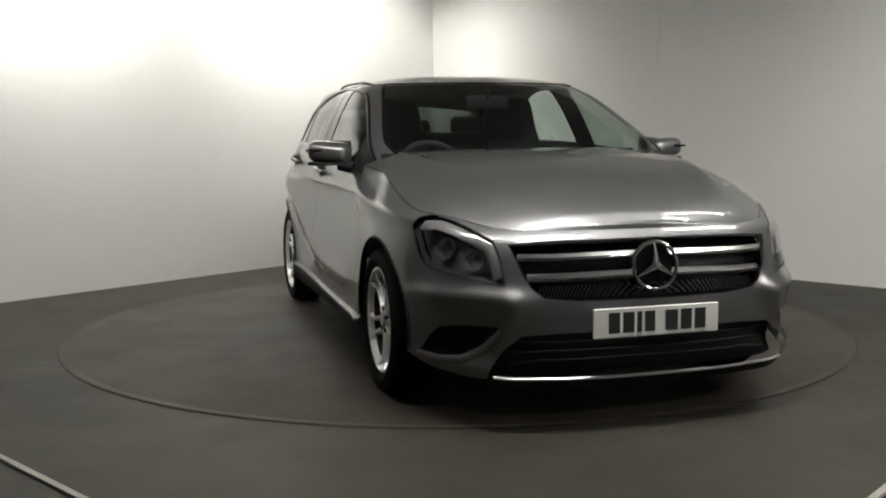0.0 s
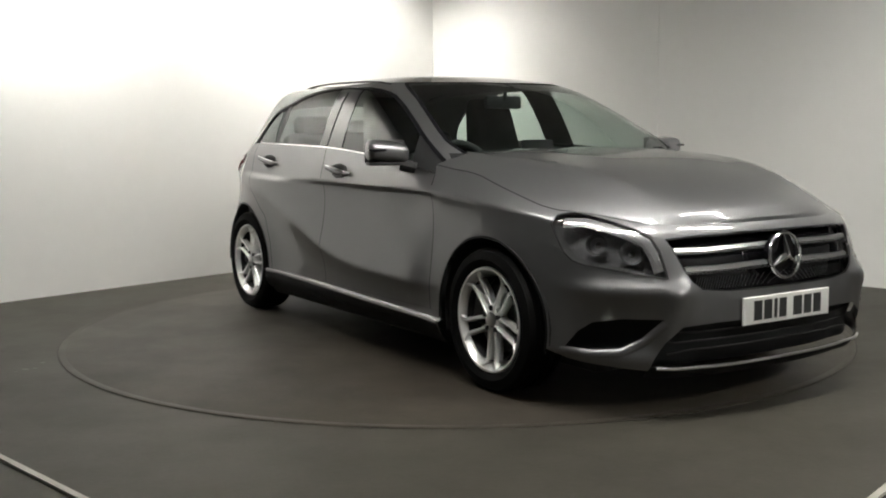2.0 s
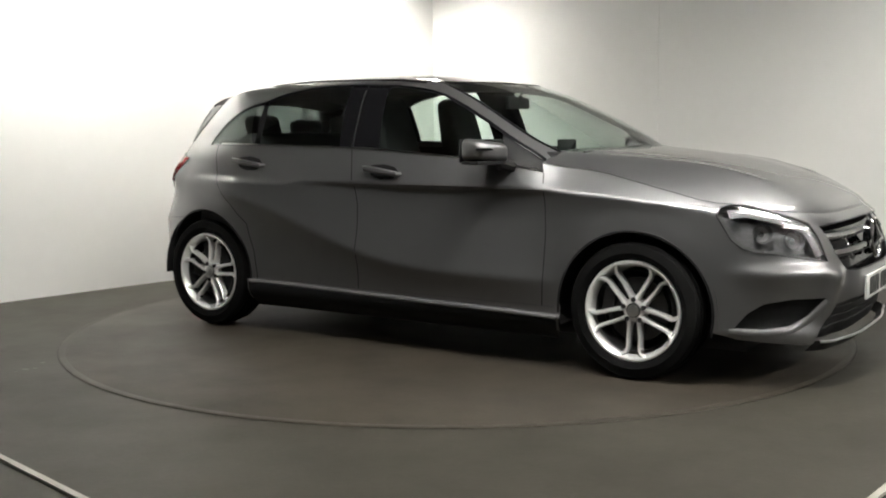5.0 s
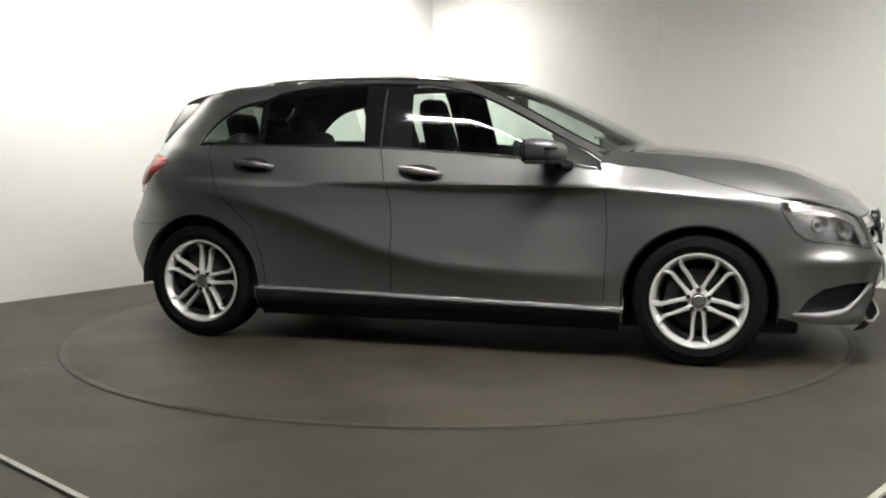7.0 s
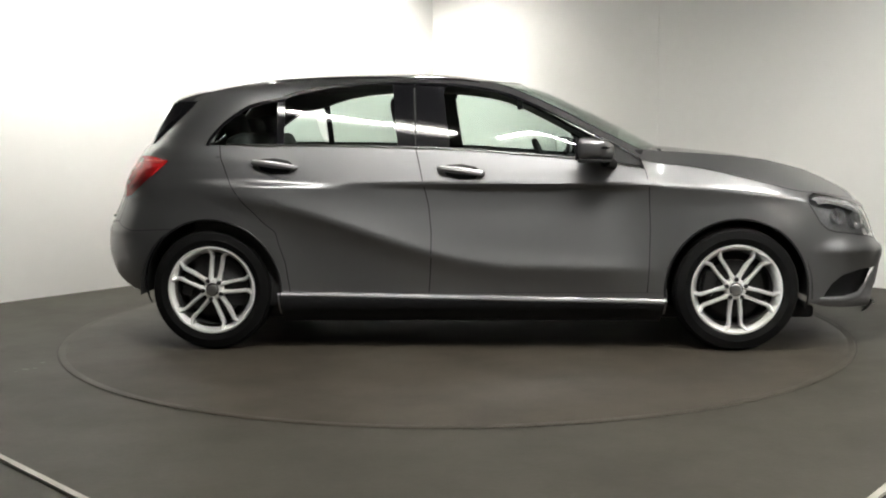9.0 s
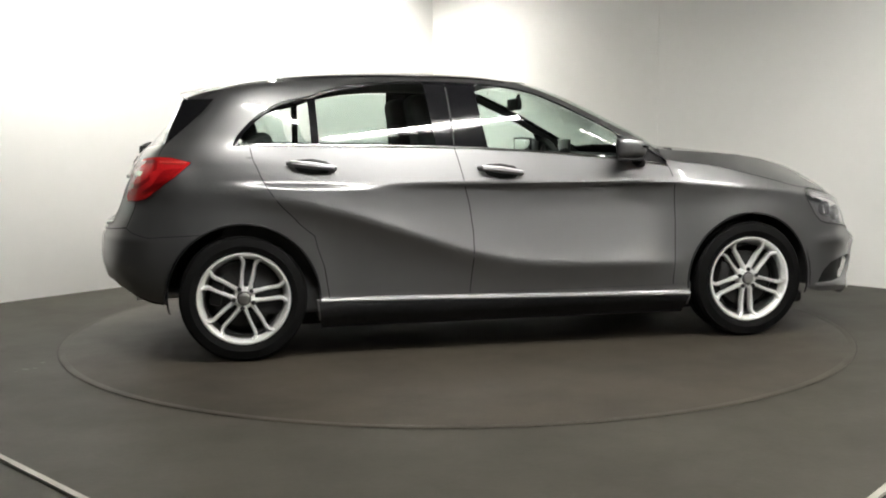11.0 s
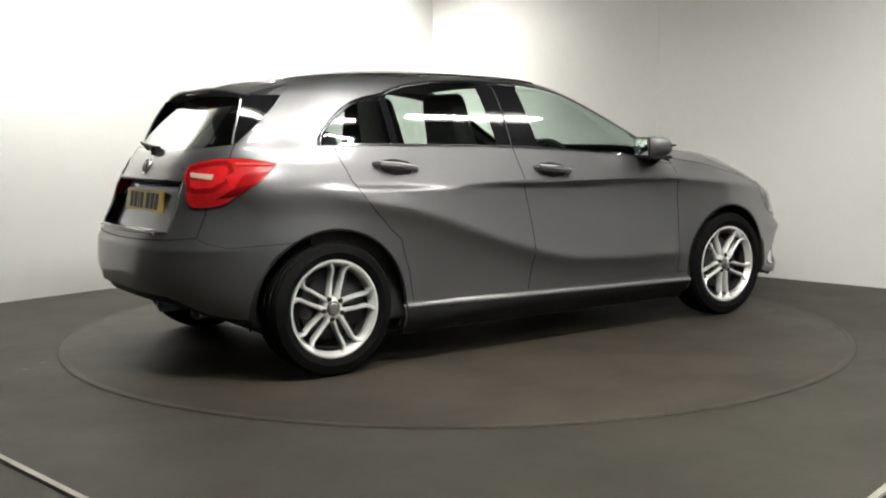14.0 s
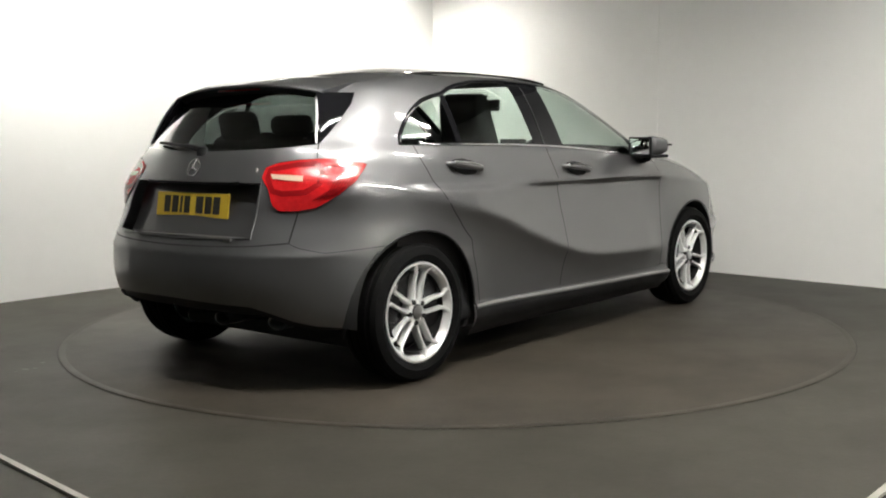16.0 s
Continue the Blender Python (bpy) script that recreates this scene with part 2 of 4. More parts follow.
SWOOSH = ((-1.6, .86), (-1.17, .80), (-.79, .707), (-.53, .618), (-.24, .521), (.05, .455), (.34, .434), (.89, .423), (1.2, .43))
N_FRONT, N_SCREEN = 3.45, 2.65
X_FRONT, X_REAR = 1.0, -1.0
ARC = 1.35


def smooth(a, b, v):
    f = min(1, max(0, (v - a) / (b - a)))
    return f * f * (3 - 2 * f)


def rear_power(z):
    """How square the rear corners are: squarer above the lamps."""
    return 3.1 + .9 * smooth(.96, 1.14, z)


def half_width(x, z):
    y = lerp_table(SIDE, z) - .050 * smooth(-.95, -1.65, x) * smooth(.97, 1.13, z)
    dz = z - lerp_table(CREASE, x)
    fade = smooth(-1.5, -.5, x) * (1 - smooth(1.5, 1.9, x))
    y += .014 * fade * math.exp(-math.sqrt(dz * dz + .00012) / (.05 if dz > 0 else .030))
    if dz > 0:
        y -= .68 * smooth(.75, 1.1, x) * dz
    dz = z - lerp_table(SWOOSH, x)
    fade = smooth(-1.5, -1.0, x) * (1 - smooth(.7, 1.05, x))
    off = math.sqrt(dz * dz + .0004)
    if dz > 0:
        crease = lerp_table(CREASE, x)
        y += fade * (.080 * max(0, 1 - off / .42) ** 1.2 + .012 * math.exp(-off / .05) - .034) * (1 - smooth(crease - .018, crease + .012, z))
    else:
        y += fade * (.080 * (1 - .02 / .42) ** 1.2 + .012 * math.exp(-.4) - .034) * math.exp(-(off - .02) / .09)
    for cx, push in ((1.3495, .020), (-1.3495, .020)):
        d = math.hypot(x - cx, z - .31)
        if z < .9:
            y += push * math.exp(-((d - .36) / .11) ** 2) * (1 - smooth(.62, .9, z) * .7)
    if .17 < z < .32 and -1.02 < x < 1.02:
        ledge = .282 - .020 * x
        y += .014 * smooth(.17, .20, z) * (1 - smooth(ledge - .004, ledge + .008, z))
    return y


def wrap(s, z, upper=False):
    """The body's side, nose and tail as one sheet: s runs along the side in metres and bends round the corners."""
    if upper:
        x_end = lerp_table(SCREEN, z)
        x0, n = x_end - BOW, N_SCREEN
    else:
        x_end, x0, n = lerp_table(NOSE, z), X_FRONT, N_FRONT
    if s > x0:
        a = min(1, (s - x0) / ARC) * math.pi / 2
        x = x0 + (x_end - x0) * math.sin(a) ** (2 / n)
        y = half_width(x, z) * max(0, math.cos(a)) ** (2 / n)
        if not upper:
            # a ledge under the lamps, and a slanting fold from the grille's corner to the lower intake
            push = .044 * smooth(1.35, 1.6, s) * (1 - smooth(1.95, 2.10, s)) * math.exp(-math.hypot(z - .510, .008) / (.036 if z > .510 else .075))
            d = s - (1.93 + .38 * (z - .40))
            push += .022 * math.exp(-(d / .045) ** 2) * smooth(.25, .33, z) * (1 - smooth(.46, .54, z))
            push += .032 * (1 - smooth(.19, .32, z)) * smooth(1.40, 1.55, s) * (1 - smooth(1.90, 2.10, s))
            x, y = x + push * math.sin(a), y + push * math.cos(a)
        return x, y
    if s < X_REAR:
        a = min(1, (X_REAR - s) / ARC) * math.pi / 2
        x = X_REAR + (lerp_table(TAIL, z) - X_REAR) * math.sin(a) ** (2 / rear_power(z))
        y = half_width(x, z) * max(0, math.cos(a)) ** (2 / rear_power(z))
        push = .012 * smooth(1.4, 1.7, -s) * math.exp(-abs(z - .605) / .04)
        push += .024 * math.exp(-((z - .90) / .085) ** 2) * smooth(1.38, 1.56, -s) * (1 - smooth(1.80, 2.0, -s))
        return x - push * math.sin(a), y + push * math.cos(a)
    return s, half_width(s, z)


def s_at(x, z, upper=False):
    """The s of wrap() at which the sheet reaches x."""
    x_end = lerp_table(SCREEN, z) if upper else lerp_table(NOSE, z)
    x0, n = (x_end - BOW, N_SCREEN) if upper else (X_FRONT, N_FRONT)
    if x > x0:
        return x0 + ARC * 2 / math.pi * math.asin(min(1, (x - x0) / (x_end - x0)) ** (n / 2))
    if x < X_REAR:
        return X_REAR - ARC * 2 / math.pi * math.asin(min(1, (x - X_REAR) / (lerp_table(TAIL, z) - X_REAR)) ** (rear_power(z) / 2))
    return x


def skin(s, z, upper=False, lift=0.0):
    """A point of the body sheet, on the side of positive y, moved outwards by lift."""
    x, y = wrap(s, z, upper)
    p = Vector((x, y, z))
    if lift:
        e = .004
        a = Vector((*wrap(s + e, z, upper), z)) - Vector((*wrap(s - e, z, upper), z))
        b = Vector((*wrap(s, z + e, upper), z + e)) - Vector((*wrap(s, z - e, upper), z - e))
        n = b.cross(a)
        if n.length > 1e-9:
            p += n.normalized() * lift
            p.y = max(p.y, 0) if y < .002 else p.y
    return p


def clip_cell(poly, lo, hi):
    """The piece of a polygon inside an upright rectangle."""
    for axis, bound, keep_above in ((0, lo[0], True), (0, hi[0], False), (1, lo[1], True), (1, hi[1], False)):
        out = []
        for i in range(len(poly)):
            p, q = poly[i - 1], poly[i]
            pin = (p[axis] >= bound) == keep_above or p[axis] == bound
            qin = (q[axis] >= bound) == keep_above or q[axis] == bound
            if pin != qin:
                f = (bound - p[axis]) / (q[axis] - p[axis])
                c = [p[0] + f * (q[0] - p[0]), p[1] + f * (q[1] - p[1])]
                c[axis] = bound
                out.append(tuple(c))
            if qin:
                out.append(q)
        poly = out
        if len(poly) < 3:
            return []
    return poly


def sheet(bm, poly, upper=False, lift=0.0, sides=(-1,), cell=(.03, .01)):
    """Lays a polygon given in (s, z) on the body sheet."""
    area = sum(p[0] * q[1] - q[0] * p[1] for p, q in zip(poly, poly[1:] + poly[:1]))
    poly = poly if area > 0 else poly[::-1]
    s0, s1 = min(p[0] for p in poly), max(p[0] for p in poly)
    z0, z1 = min(p[1] for p in poly), max(p[1] for p in poly)
    cache = {}
    for side in sides:
        for i in range(math.floor(s0 / cell[0]), math.floor(s1 / cell[0]) + 1):
            column = clip_cell(poly, (i * cell[0], -9), ((i + 1) * cell[0], 9))
            if not column:
                continue
            za, zb = min(p[1] for p in column), max(p[1] for p in column)
            for j in range(math.floor(za / cell[1]), math.floor(zb / cell[1]) + 1):
                piece = clip_cell(column, (i * cell[0], j * cell[1]), ((i + 1) * cell[0], (j + 1) * cell[1]))
                verts = []
                for s, z in piece:
                    key = (round(s, 5), round(z, 5), side)
                    if key not in cache:
                        p = skin(s, z, upper, lift)
                        cache[key] = bm.verts.new((p.x, p.y * side, p.z))
                    if cache[key] not in verts:
                        verts.append(cache[key])
                if len(verts) >= 3:
                    try:
                        bm.faces.new(verts if side < 0 else verts[::-1])
                    except ValueError:
                        pass
    return bm


def ribbon(bm, line, width, lift, upper=False, sides=(-1,), closed=False, depth=0.0):
    """A narrow strip that follows a line on the body sheet."""
    fine = []
    pts = line + line[:1] if closed else line
    for p, q in zip(pts, pts[1:]):
        n = max(1, int(math.hypot(q[0] - p[0], q[1] - p[1]) / .03))
        fine += [(p[0] + (q[0] - p[0]) * k / n, p[1] + (q[1] - p[1]) * k / n) for k in range(n)]
    fine.append(pts[-1])
    for side in sides:
        rows = []
        for i, (s, z) in enumerate(fine):
            c = skin(s, z, upper, lift)
            a, b = fine[max(i - 1, 0)], fine[min(i + 1, len(fine) - 1)]
            d = skin(*b, upper, lift) - skin(*a, upper, lift)
            out = skin(s, z, upper, lift + .01) - c
            w = d.cross(out)
            w = w.normalized() * width / 2 if w.length > 1e-9 else Vector((0, 0, width / 2))
            up = out.normalized() * depth if depth else Vector()
            row = [c - w, c + w] if not depth else [c - w, c - w * .6 + up, c + w * .6 + up, c + w]
            rows.append([bm.verts.new((v.x, v.y * side, v.z)) for v in row])
        for p, q in zip(rows, rows[1:]):
            for k in range(len(p) - 1):
                f = (p[k], p[k + 1], q[k + 1], q[k])
                bm.faces.new(f if side > 0 else f[::-1])
    return bm


def cap(bm, edge, crown, power, upper=False, across=18, ridge=None):
    """A crowned lid between an edge line of the body sheet and its mirror image. crown gives the height on the middle line."""
    rows = []
    for s, z in edge:
        e = skin(s, z, upper)
        top = max(crown(e.x), e.z)
        row = []
        for k in range(across + 1):
            f = -1 + 2 * k / across
            f = math.copysign(abs(f) ** .8, f)
            y = e.y * f
            h = e.z + (top - e.z) * (1 - abs(f) ** power)
            if ridge:
                h += ridge(e.x, abs(y)) * (1 - abs(f) ** 8)
            row.append(bm.verts.new((e.x, y, h)))
        rows.append(row)
    for p, q in zip(rows, rows[1:]):
        for k in range(across):
            try:
                bm.faces.new((p[k], q[k], q[k + 1], p[k + 1]))
            except ValueError:
                pass
    bmesh.ops.remove_doubles(bm, verts=bm.verts, dist=.0002)
    bmesh.ops.recalc_face_normals(bm, faces=bm.faces)
    return bm


def dense(line, step=.04):
    out = []
    for p, q in zip(line, line[1:]):
        n = max(1, int(math.hypot(q[0] - p[0], q[1] - p[1]) / step))
        out += [(p[0] + (q[0] - p[0]) * k / n, p[1] + (q[1] - p[1]) * k / n) for k in range(n)]
    return out + [line[-1]]


def arch(cx, a0, a1, r=0, n=22):
    r = r or (.366 if cx > 0 else .376)
    out = []
    for i in range(n + 1):
        a = radians(a0 + (a1 - a0) * i / n)
        x, z = cx + r * math.cos(a), .312 + r * math.sin(a)
        out.append((s_at(x, z), z))
    return out


BELT = ((-1.35, 1.066), (-1.2, 1.064), (-.26, 1.041), (.2, 1.011), (.55, .98), (.75, .953), (.905, .925))
GAP_F = [(.888, .925), (.905, .84), (.913, .64), (.908, .45), (.90, .305)]
GAP_B = [(-.275, 1.0425), (-.255, .96), (-.238, .878), (-.208, .75), (-.195, .62), (-.196, .48), (-.21, .305)]
GAP_R = [(s_at(x, z), z) for x, z in ((-1.30, 1.066), (-1.285, .99), (-1.245, .90), (-1.174, .791), (-1.10, .715), (-1.035, .649), (-.985, .56), (-.952, .46), (-.93, .305))]
HOOD_EDGE = [(.87, .972), (.98, .952), (1.095, .926), (1.22, .888), (1.346, .848), (1.43, .818), (1.50, .803), (1.573, .799), (1.65, .794), (1.722, .784), (1.80, .772), (1.887, .760), (2.0, .752), (2.12, .748), (2.35, .747)]
HEADLIGHT = [(1.573, .797), (1.65, .784), (1.722, .768), (1.81, .742), (1.887, .714), (1.905, .66), (1.922, .552), (1.80, .567), (1.63, .588), (1.53, .598), (1.478, .612), (1.44, .648), (1.424, .70), (1.43, .752), (1.49, .786)]
GRILLE = [(2.35, .490), (2.20, .494), (2.083, .506), (2.035, .54), (2.0, .59), (1.952, .702), (2.1, .712), (2.35, .716)]
INTAKE = [(1.85, .240), (1.90, .31), (1.985, .366)]
FOG_TOP = [(1.44, .272), (1.49, .335), (1.56, .378), (1.70, .398), (1.89, .398)]
FOG_LOW = [(1.44, .272), (1.56, .270), (1.69, .284), (1.79, .325), (1.89, .398)]
TAIL_LAMP = [(-1.455, .985), (-1.52, .915), (-1.60, .862), (-1.707, .808), (-1.80, .795), (-1.90, .793), (-1.942, .815), (-1.985, .88), (-2.035, .93), (-2.03, .975), (-1.96, .995), (-1.85, 1.006), (-1.72, 1.010), (-1.60, 1.007)]
DLO_TOP = [(-1.20, 1.064), (-1.185, 1.10), (-1.165, 1.131), (-1.138, 1.178), (-1.102, 1.219), (-1.05, 1.266), (-.985, 1.305), (-.92, 1.330), (-.843, 1.350), (-.694, 1.373), (-.545, 1.382), (-.40, 1.383),
           (-.271, 1.379), (-.09, 1.369), (.075, 1.352), (.18, 1.337), (.279, 1.314), (.435, 1.249), (.585, 1.173), (.718, 1.100), (.86, 1.030), (.93, .985), (.965, .935)]
SCREEN_EDGE = [(.26, 1.392), (.38, 1.345), (.51, 1.290), (.615, 1.236), (.715, 1.182), (.81, 1.13), (.905, 1.081), (.985, 1.045), (1.06, 1.01), (1.10, .97)]
ROOF_EDGE = [(-2.35, 1.335), (-2.1, 1.337), (-1.87, 1.338), (-1.70, 1.340), (-1.55, 1.347), (-1.40, 1.362), (-1.25, 1.378), (-1.1, 1.388), (-.9, 1.396), (-.6, 1.402), (-.40, 1.402), (-.1, 1.40)]
HOOD_LINE = ((.85, 1.03), (1.0, 1.028), (1.119, 1.018), (1.306, .997), (1.462, .975), (1.618, .943), (1.773, .899), (1.929, .842), (2.03, .795), (2.09, .752), (2.2, .74))
ROOF_LINE = ((-1.7, 1.345), (-1.6, 1.358), (-1.375, 1.404), (-1.054, 1.445), (-.736, 1.456), (-.419, 1.454), (-.105, 1.443), (.05, 1.424), (.207, 1.397), (.3, 1.386), (.5, 1.36))


def belt(x):
    return lerp_table(BELT, x)


def belt_line(x0, x1, lower=0.0):
    n = 14
    return [(s_at(x0 + (x1 - x0) * i / n, 1.0), belt(x0 + (x1 - x0) * i / n) - lower) for i in range(n + 1)]


def mid_front(z):
    return lerp_table(SCREEN, z) - BOW + ARC


def hood_ridge(x, y):
    line = .66 - .20 * smooth(.9, 2.0, x)
    return .022 * math.exp(-math.sqrt((y - line) ** 2 + .00008) / .045) * (1 - smooth(1.75, 2.05, x))


def wheel(car, x, y, spin, name="wheel"):
    """An alloy wheel with five twin spokes."""
    out = -1 if y < 0 else 1
    hub = new(name)
    hub.parent = car
    hub.matrix_local = pose(x, y, .316)
    w = .108
    tyre = lathe([(.224, w * .80), (.233, w * .97), (.262, w * 1.04), (.285, w * .98), (.302, w * .88), (.312, w * .70), (.3145, w * .52), (.306, w * .50), (.306, w * .44), (.3155, w * .42), (.316, w * .12), (.307, w * .10), (.307, w * -.10), (.316, w * -.12), (.3155, w * -.42), (.306, w * -.44), (.306, w * -.5), (.312, -w * .7),
                  (.300, -w * .9), (.262, -w), (.236, -w * .9), (.225, -w * .7)], 72)
    part("tyre", tyre, RUBBER, hub, "black rubber tyre")
    face = out * .092
    part("barrel", lathe([(.184, -w * .7), (.185, -face * .15)], 60), WHEEL_DARK, hub)
    rim = lathe([(.186, -face * .20), (.190, face * .35), (.203, face * .78), (.213, face * .96), (.219, face * 1.05), (.228, face * 1.05), (.231, face * .95), (.224, face * .7), (.215, -w * .7)], 72)
    part("rim", rim, ALLOY, hub, "bright silver alloy rim")
    part("inner_shield", lathe([(.198, out * -.02), (.19, -out * .06), (.05, -out * .06)], 36), GAP, hub)
    for i in range(5):
        for e in (-1, 1):
            spoke = bmesh.new()
            a = radians(spin + 72 * i)
            rows = []
            for k in range(19):
                f = k / 18
                r = .036 + .180 * f
                flare = smooth(.70, 1, f)
                off = e * (.0215 + .007 * smooth(0, .6, f) + .030 * flare * flare)
                wid = .0098 + .004 * smooth(.25, 0, f) + .006 * flare
                depth = face * (.80 + .12 * f + .08 * smooth(.8, 1, f)) - out * .008 * math.sin(f * math.pi)
                rows.append([(r, off + d * wid, depth + h * out) for d, h in ((-1, -.034), (-1, -.007), (-.45, .003), (.45, .003), (1, -.007), (1, -.034))])
            c, q0 = math.cos(a), math.sin(a)
            vs = [[spoke.verts.new((p * c - q * q0, d, p * q0 + q * c)) for p, q, d in row] for row in rows]
            for p, q in zip(vs, vs[1:]):
                for k in range(5):
                    spoke.faces.new((p[k], p[k + 1], q[k + 1], q[k]))
            bmesh.ops.recalc_face_normals(spoke, faces=spoke.faces)
            part("spoke", spoke, ALLOY, hub)
    part("hub_centre", lathe([(.056, face * .3), (.055, face * .66), (.050, face * .76), (.036, face * .82), (.034, face * .82)], 40), ALLOY, hub)
    part("centre_cap", lathe([(.029, face * .80), (.029, face * .90), (.025, face * .93), (.018, face * .94), (0, face * .97)], 32), SATIN, hub, "round satin centre cap")
    for i in range(5):
        a = radians(spin + 36 + 72 * i)
        bm = lathe([(.0115, face * .5), (.0115, face * .88), (.007, face * .885), (0, face * .885)], 12)
        bmesh.ops.translate(bm, verts=bm.verts, vec=(.050 * math.cos(a), 0, .050 * math.sin(a)))
        part("wheel_bolt", bm, GAP, hub)
    part("brake_disc", lathe([(.06, face * .35), (.148, face * .33), (.148, face * .1), (.06, face * .1)], 40), STEEL, hub, "grey steel brake disc")
    cal = bmesh.new()
    box(cal, (-.13, face * .3, .03), (.06, .06, .13), pose(0, 0, 0, 0, 12), .01)
    part("brake_caliper", cal, STEEL, hub)
    return hub


def seat(car, x, y):
    """A front seat with its headrest moulded in."""
    bm = bmesh.new()
    box(bm, (x + .02, y, .50), (.52, .50, .16), pose(0, 0, 0, 0, -6), .05, 3)
    ob = part("seat", bm, CABIN, car, "black front seat with integral headrest")
    back = box(bmesh.new(), (0, 0, 0), (.15, .50, .88), None, .06, 4)
    for v in back.verts:
        f = smooth(.12, .40, v.co.z)
        v.co.y *= 1 - .42 * f
        v.co.x *= 1 - .25 * f
        v.co.x += .05 * f
    bmesh.ops.transform(back, matrix=pose(x - .32, y, .89, 0, -17), verts=back.verts)
    part("backrest", back, CABIN, ob)
    return ob


def rear_bench(car, x):
    bm = bmesh.new()
    box(bm, (x + .05, 0, .50), (.52, 1.28, .16), pose(0, 0, 0, 0, -6), .05, 3)
    ob = part("rear_bench", bm, CABIN, car, "black rear bench seat")
    part("backrest", box(bmesh.new(), (x - .30, 0, .82), (.15, 1.26, .64), pose(0, 0, 0, 0, -20), .05, 3), CABIN, ob)
    for y in (-.40, 0, .40):
        rest = box(bmesh.new(), (x - .45, y, 1.165), (.10, .25, .15 if y else .10), pose(0, 0, 0, 0, -14), .04, 3)
        for e in (-.05, .05):
            tube(rest, [(x - .40, y + e, 1.06), (x - .45, y + e, 1.14)], .007)
        part("headrest", rest, CABIN, ob)
    part("parcel_shelf", box(bmesh.new(), (x - .70, 0, 1.035), (.46, 1.06, .025), None, .01), CABIN, ob, "black parcel shelf")
    return ob


def plate(car, x, z, tilt, mat, facing):
    bm = box(bmesh.new(), (0, 0, 0), (.010, .52, .111), None, .003, 1)
    ob = part("number_plate", bm, mat, car, "white number plate with dark bars" if facing > 0 else "yellow number plate with dark bars")
    ob.matrix_local = pose(x, 0, z, 0, tilt)
    at_y = -.20
    for wide in (.046, .046, .018, .042, .030, .052, .046, .046):
        if wide == .030:
            at_y += .030
            continue
        part("plate_bar", box(bmesh.new(), (facing * .0058, facing * (at_y + wide / 2), 0), (.002, wide, .078)), PLATE_INK, ob)
        at_y += wide + .013
    return ob


def emblem(car, x, z, r, facing, tilt=0):
    """A plain round badge: a ring with three bars."""
    bm = bmesh.new()
    n = 40
    tube(bm, [(0, r * math.cos(2 * math.pi * i / n), r * math.sin(2 * math.pi * i / n)) for i in range(n + 1)], r * .085, 8)
    ob = part("badge", bm, CHROME, car, "round chrome badge ring")
    ob.matrix_local = pose(x, 0, z, 0, tilt)
    for i in range(3):
        a = radians(90 + 120 * i)
        bm = bmesh.new()
        tube(bm, [(facing * r * .12, 0, 0), (0, r * .95 * math.cos(a), r * .95 * math.sin(a))], [r * .17, r * .03], 6)
        part("badge_bar", bm, CHROME, ob)
    return ob


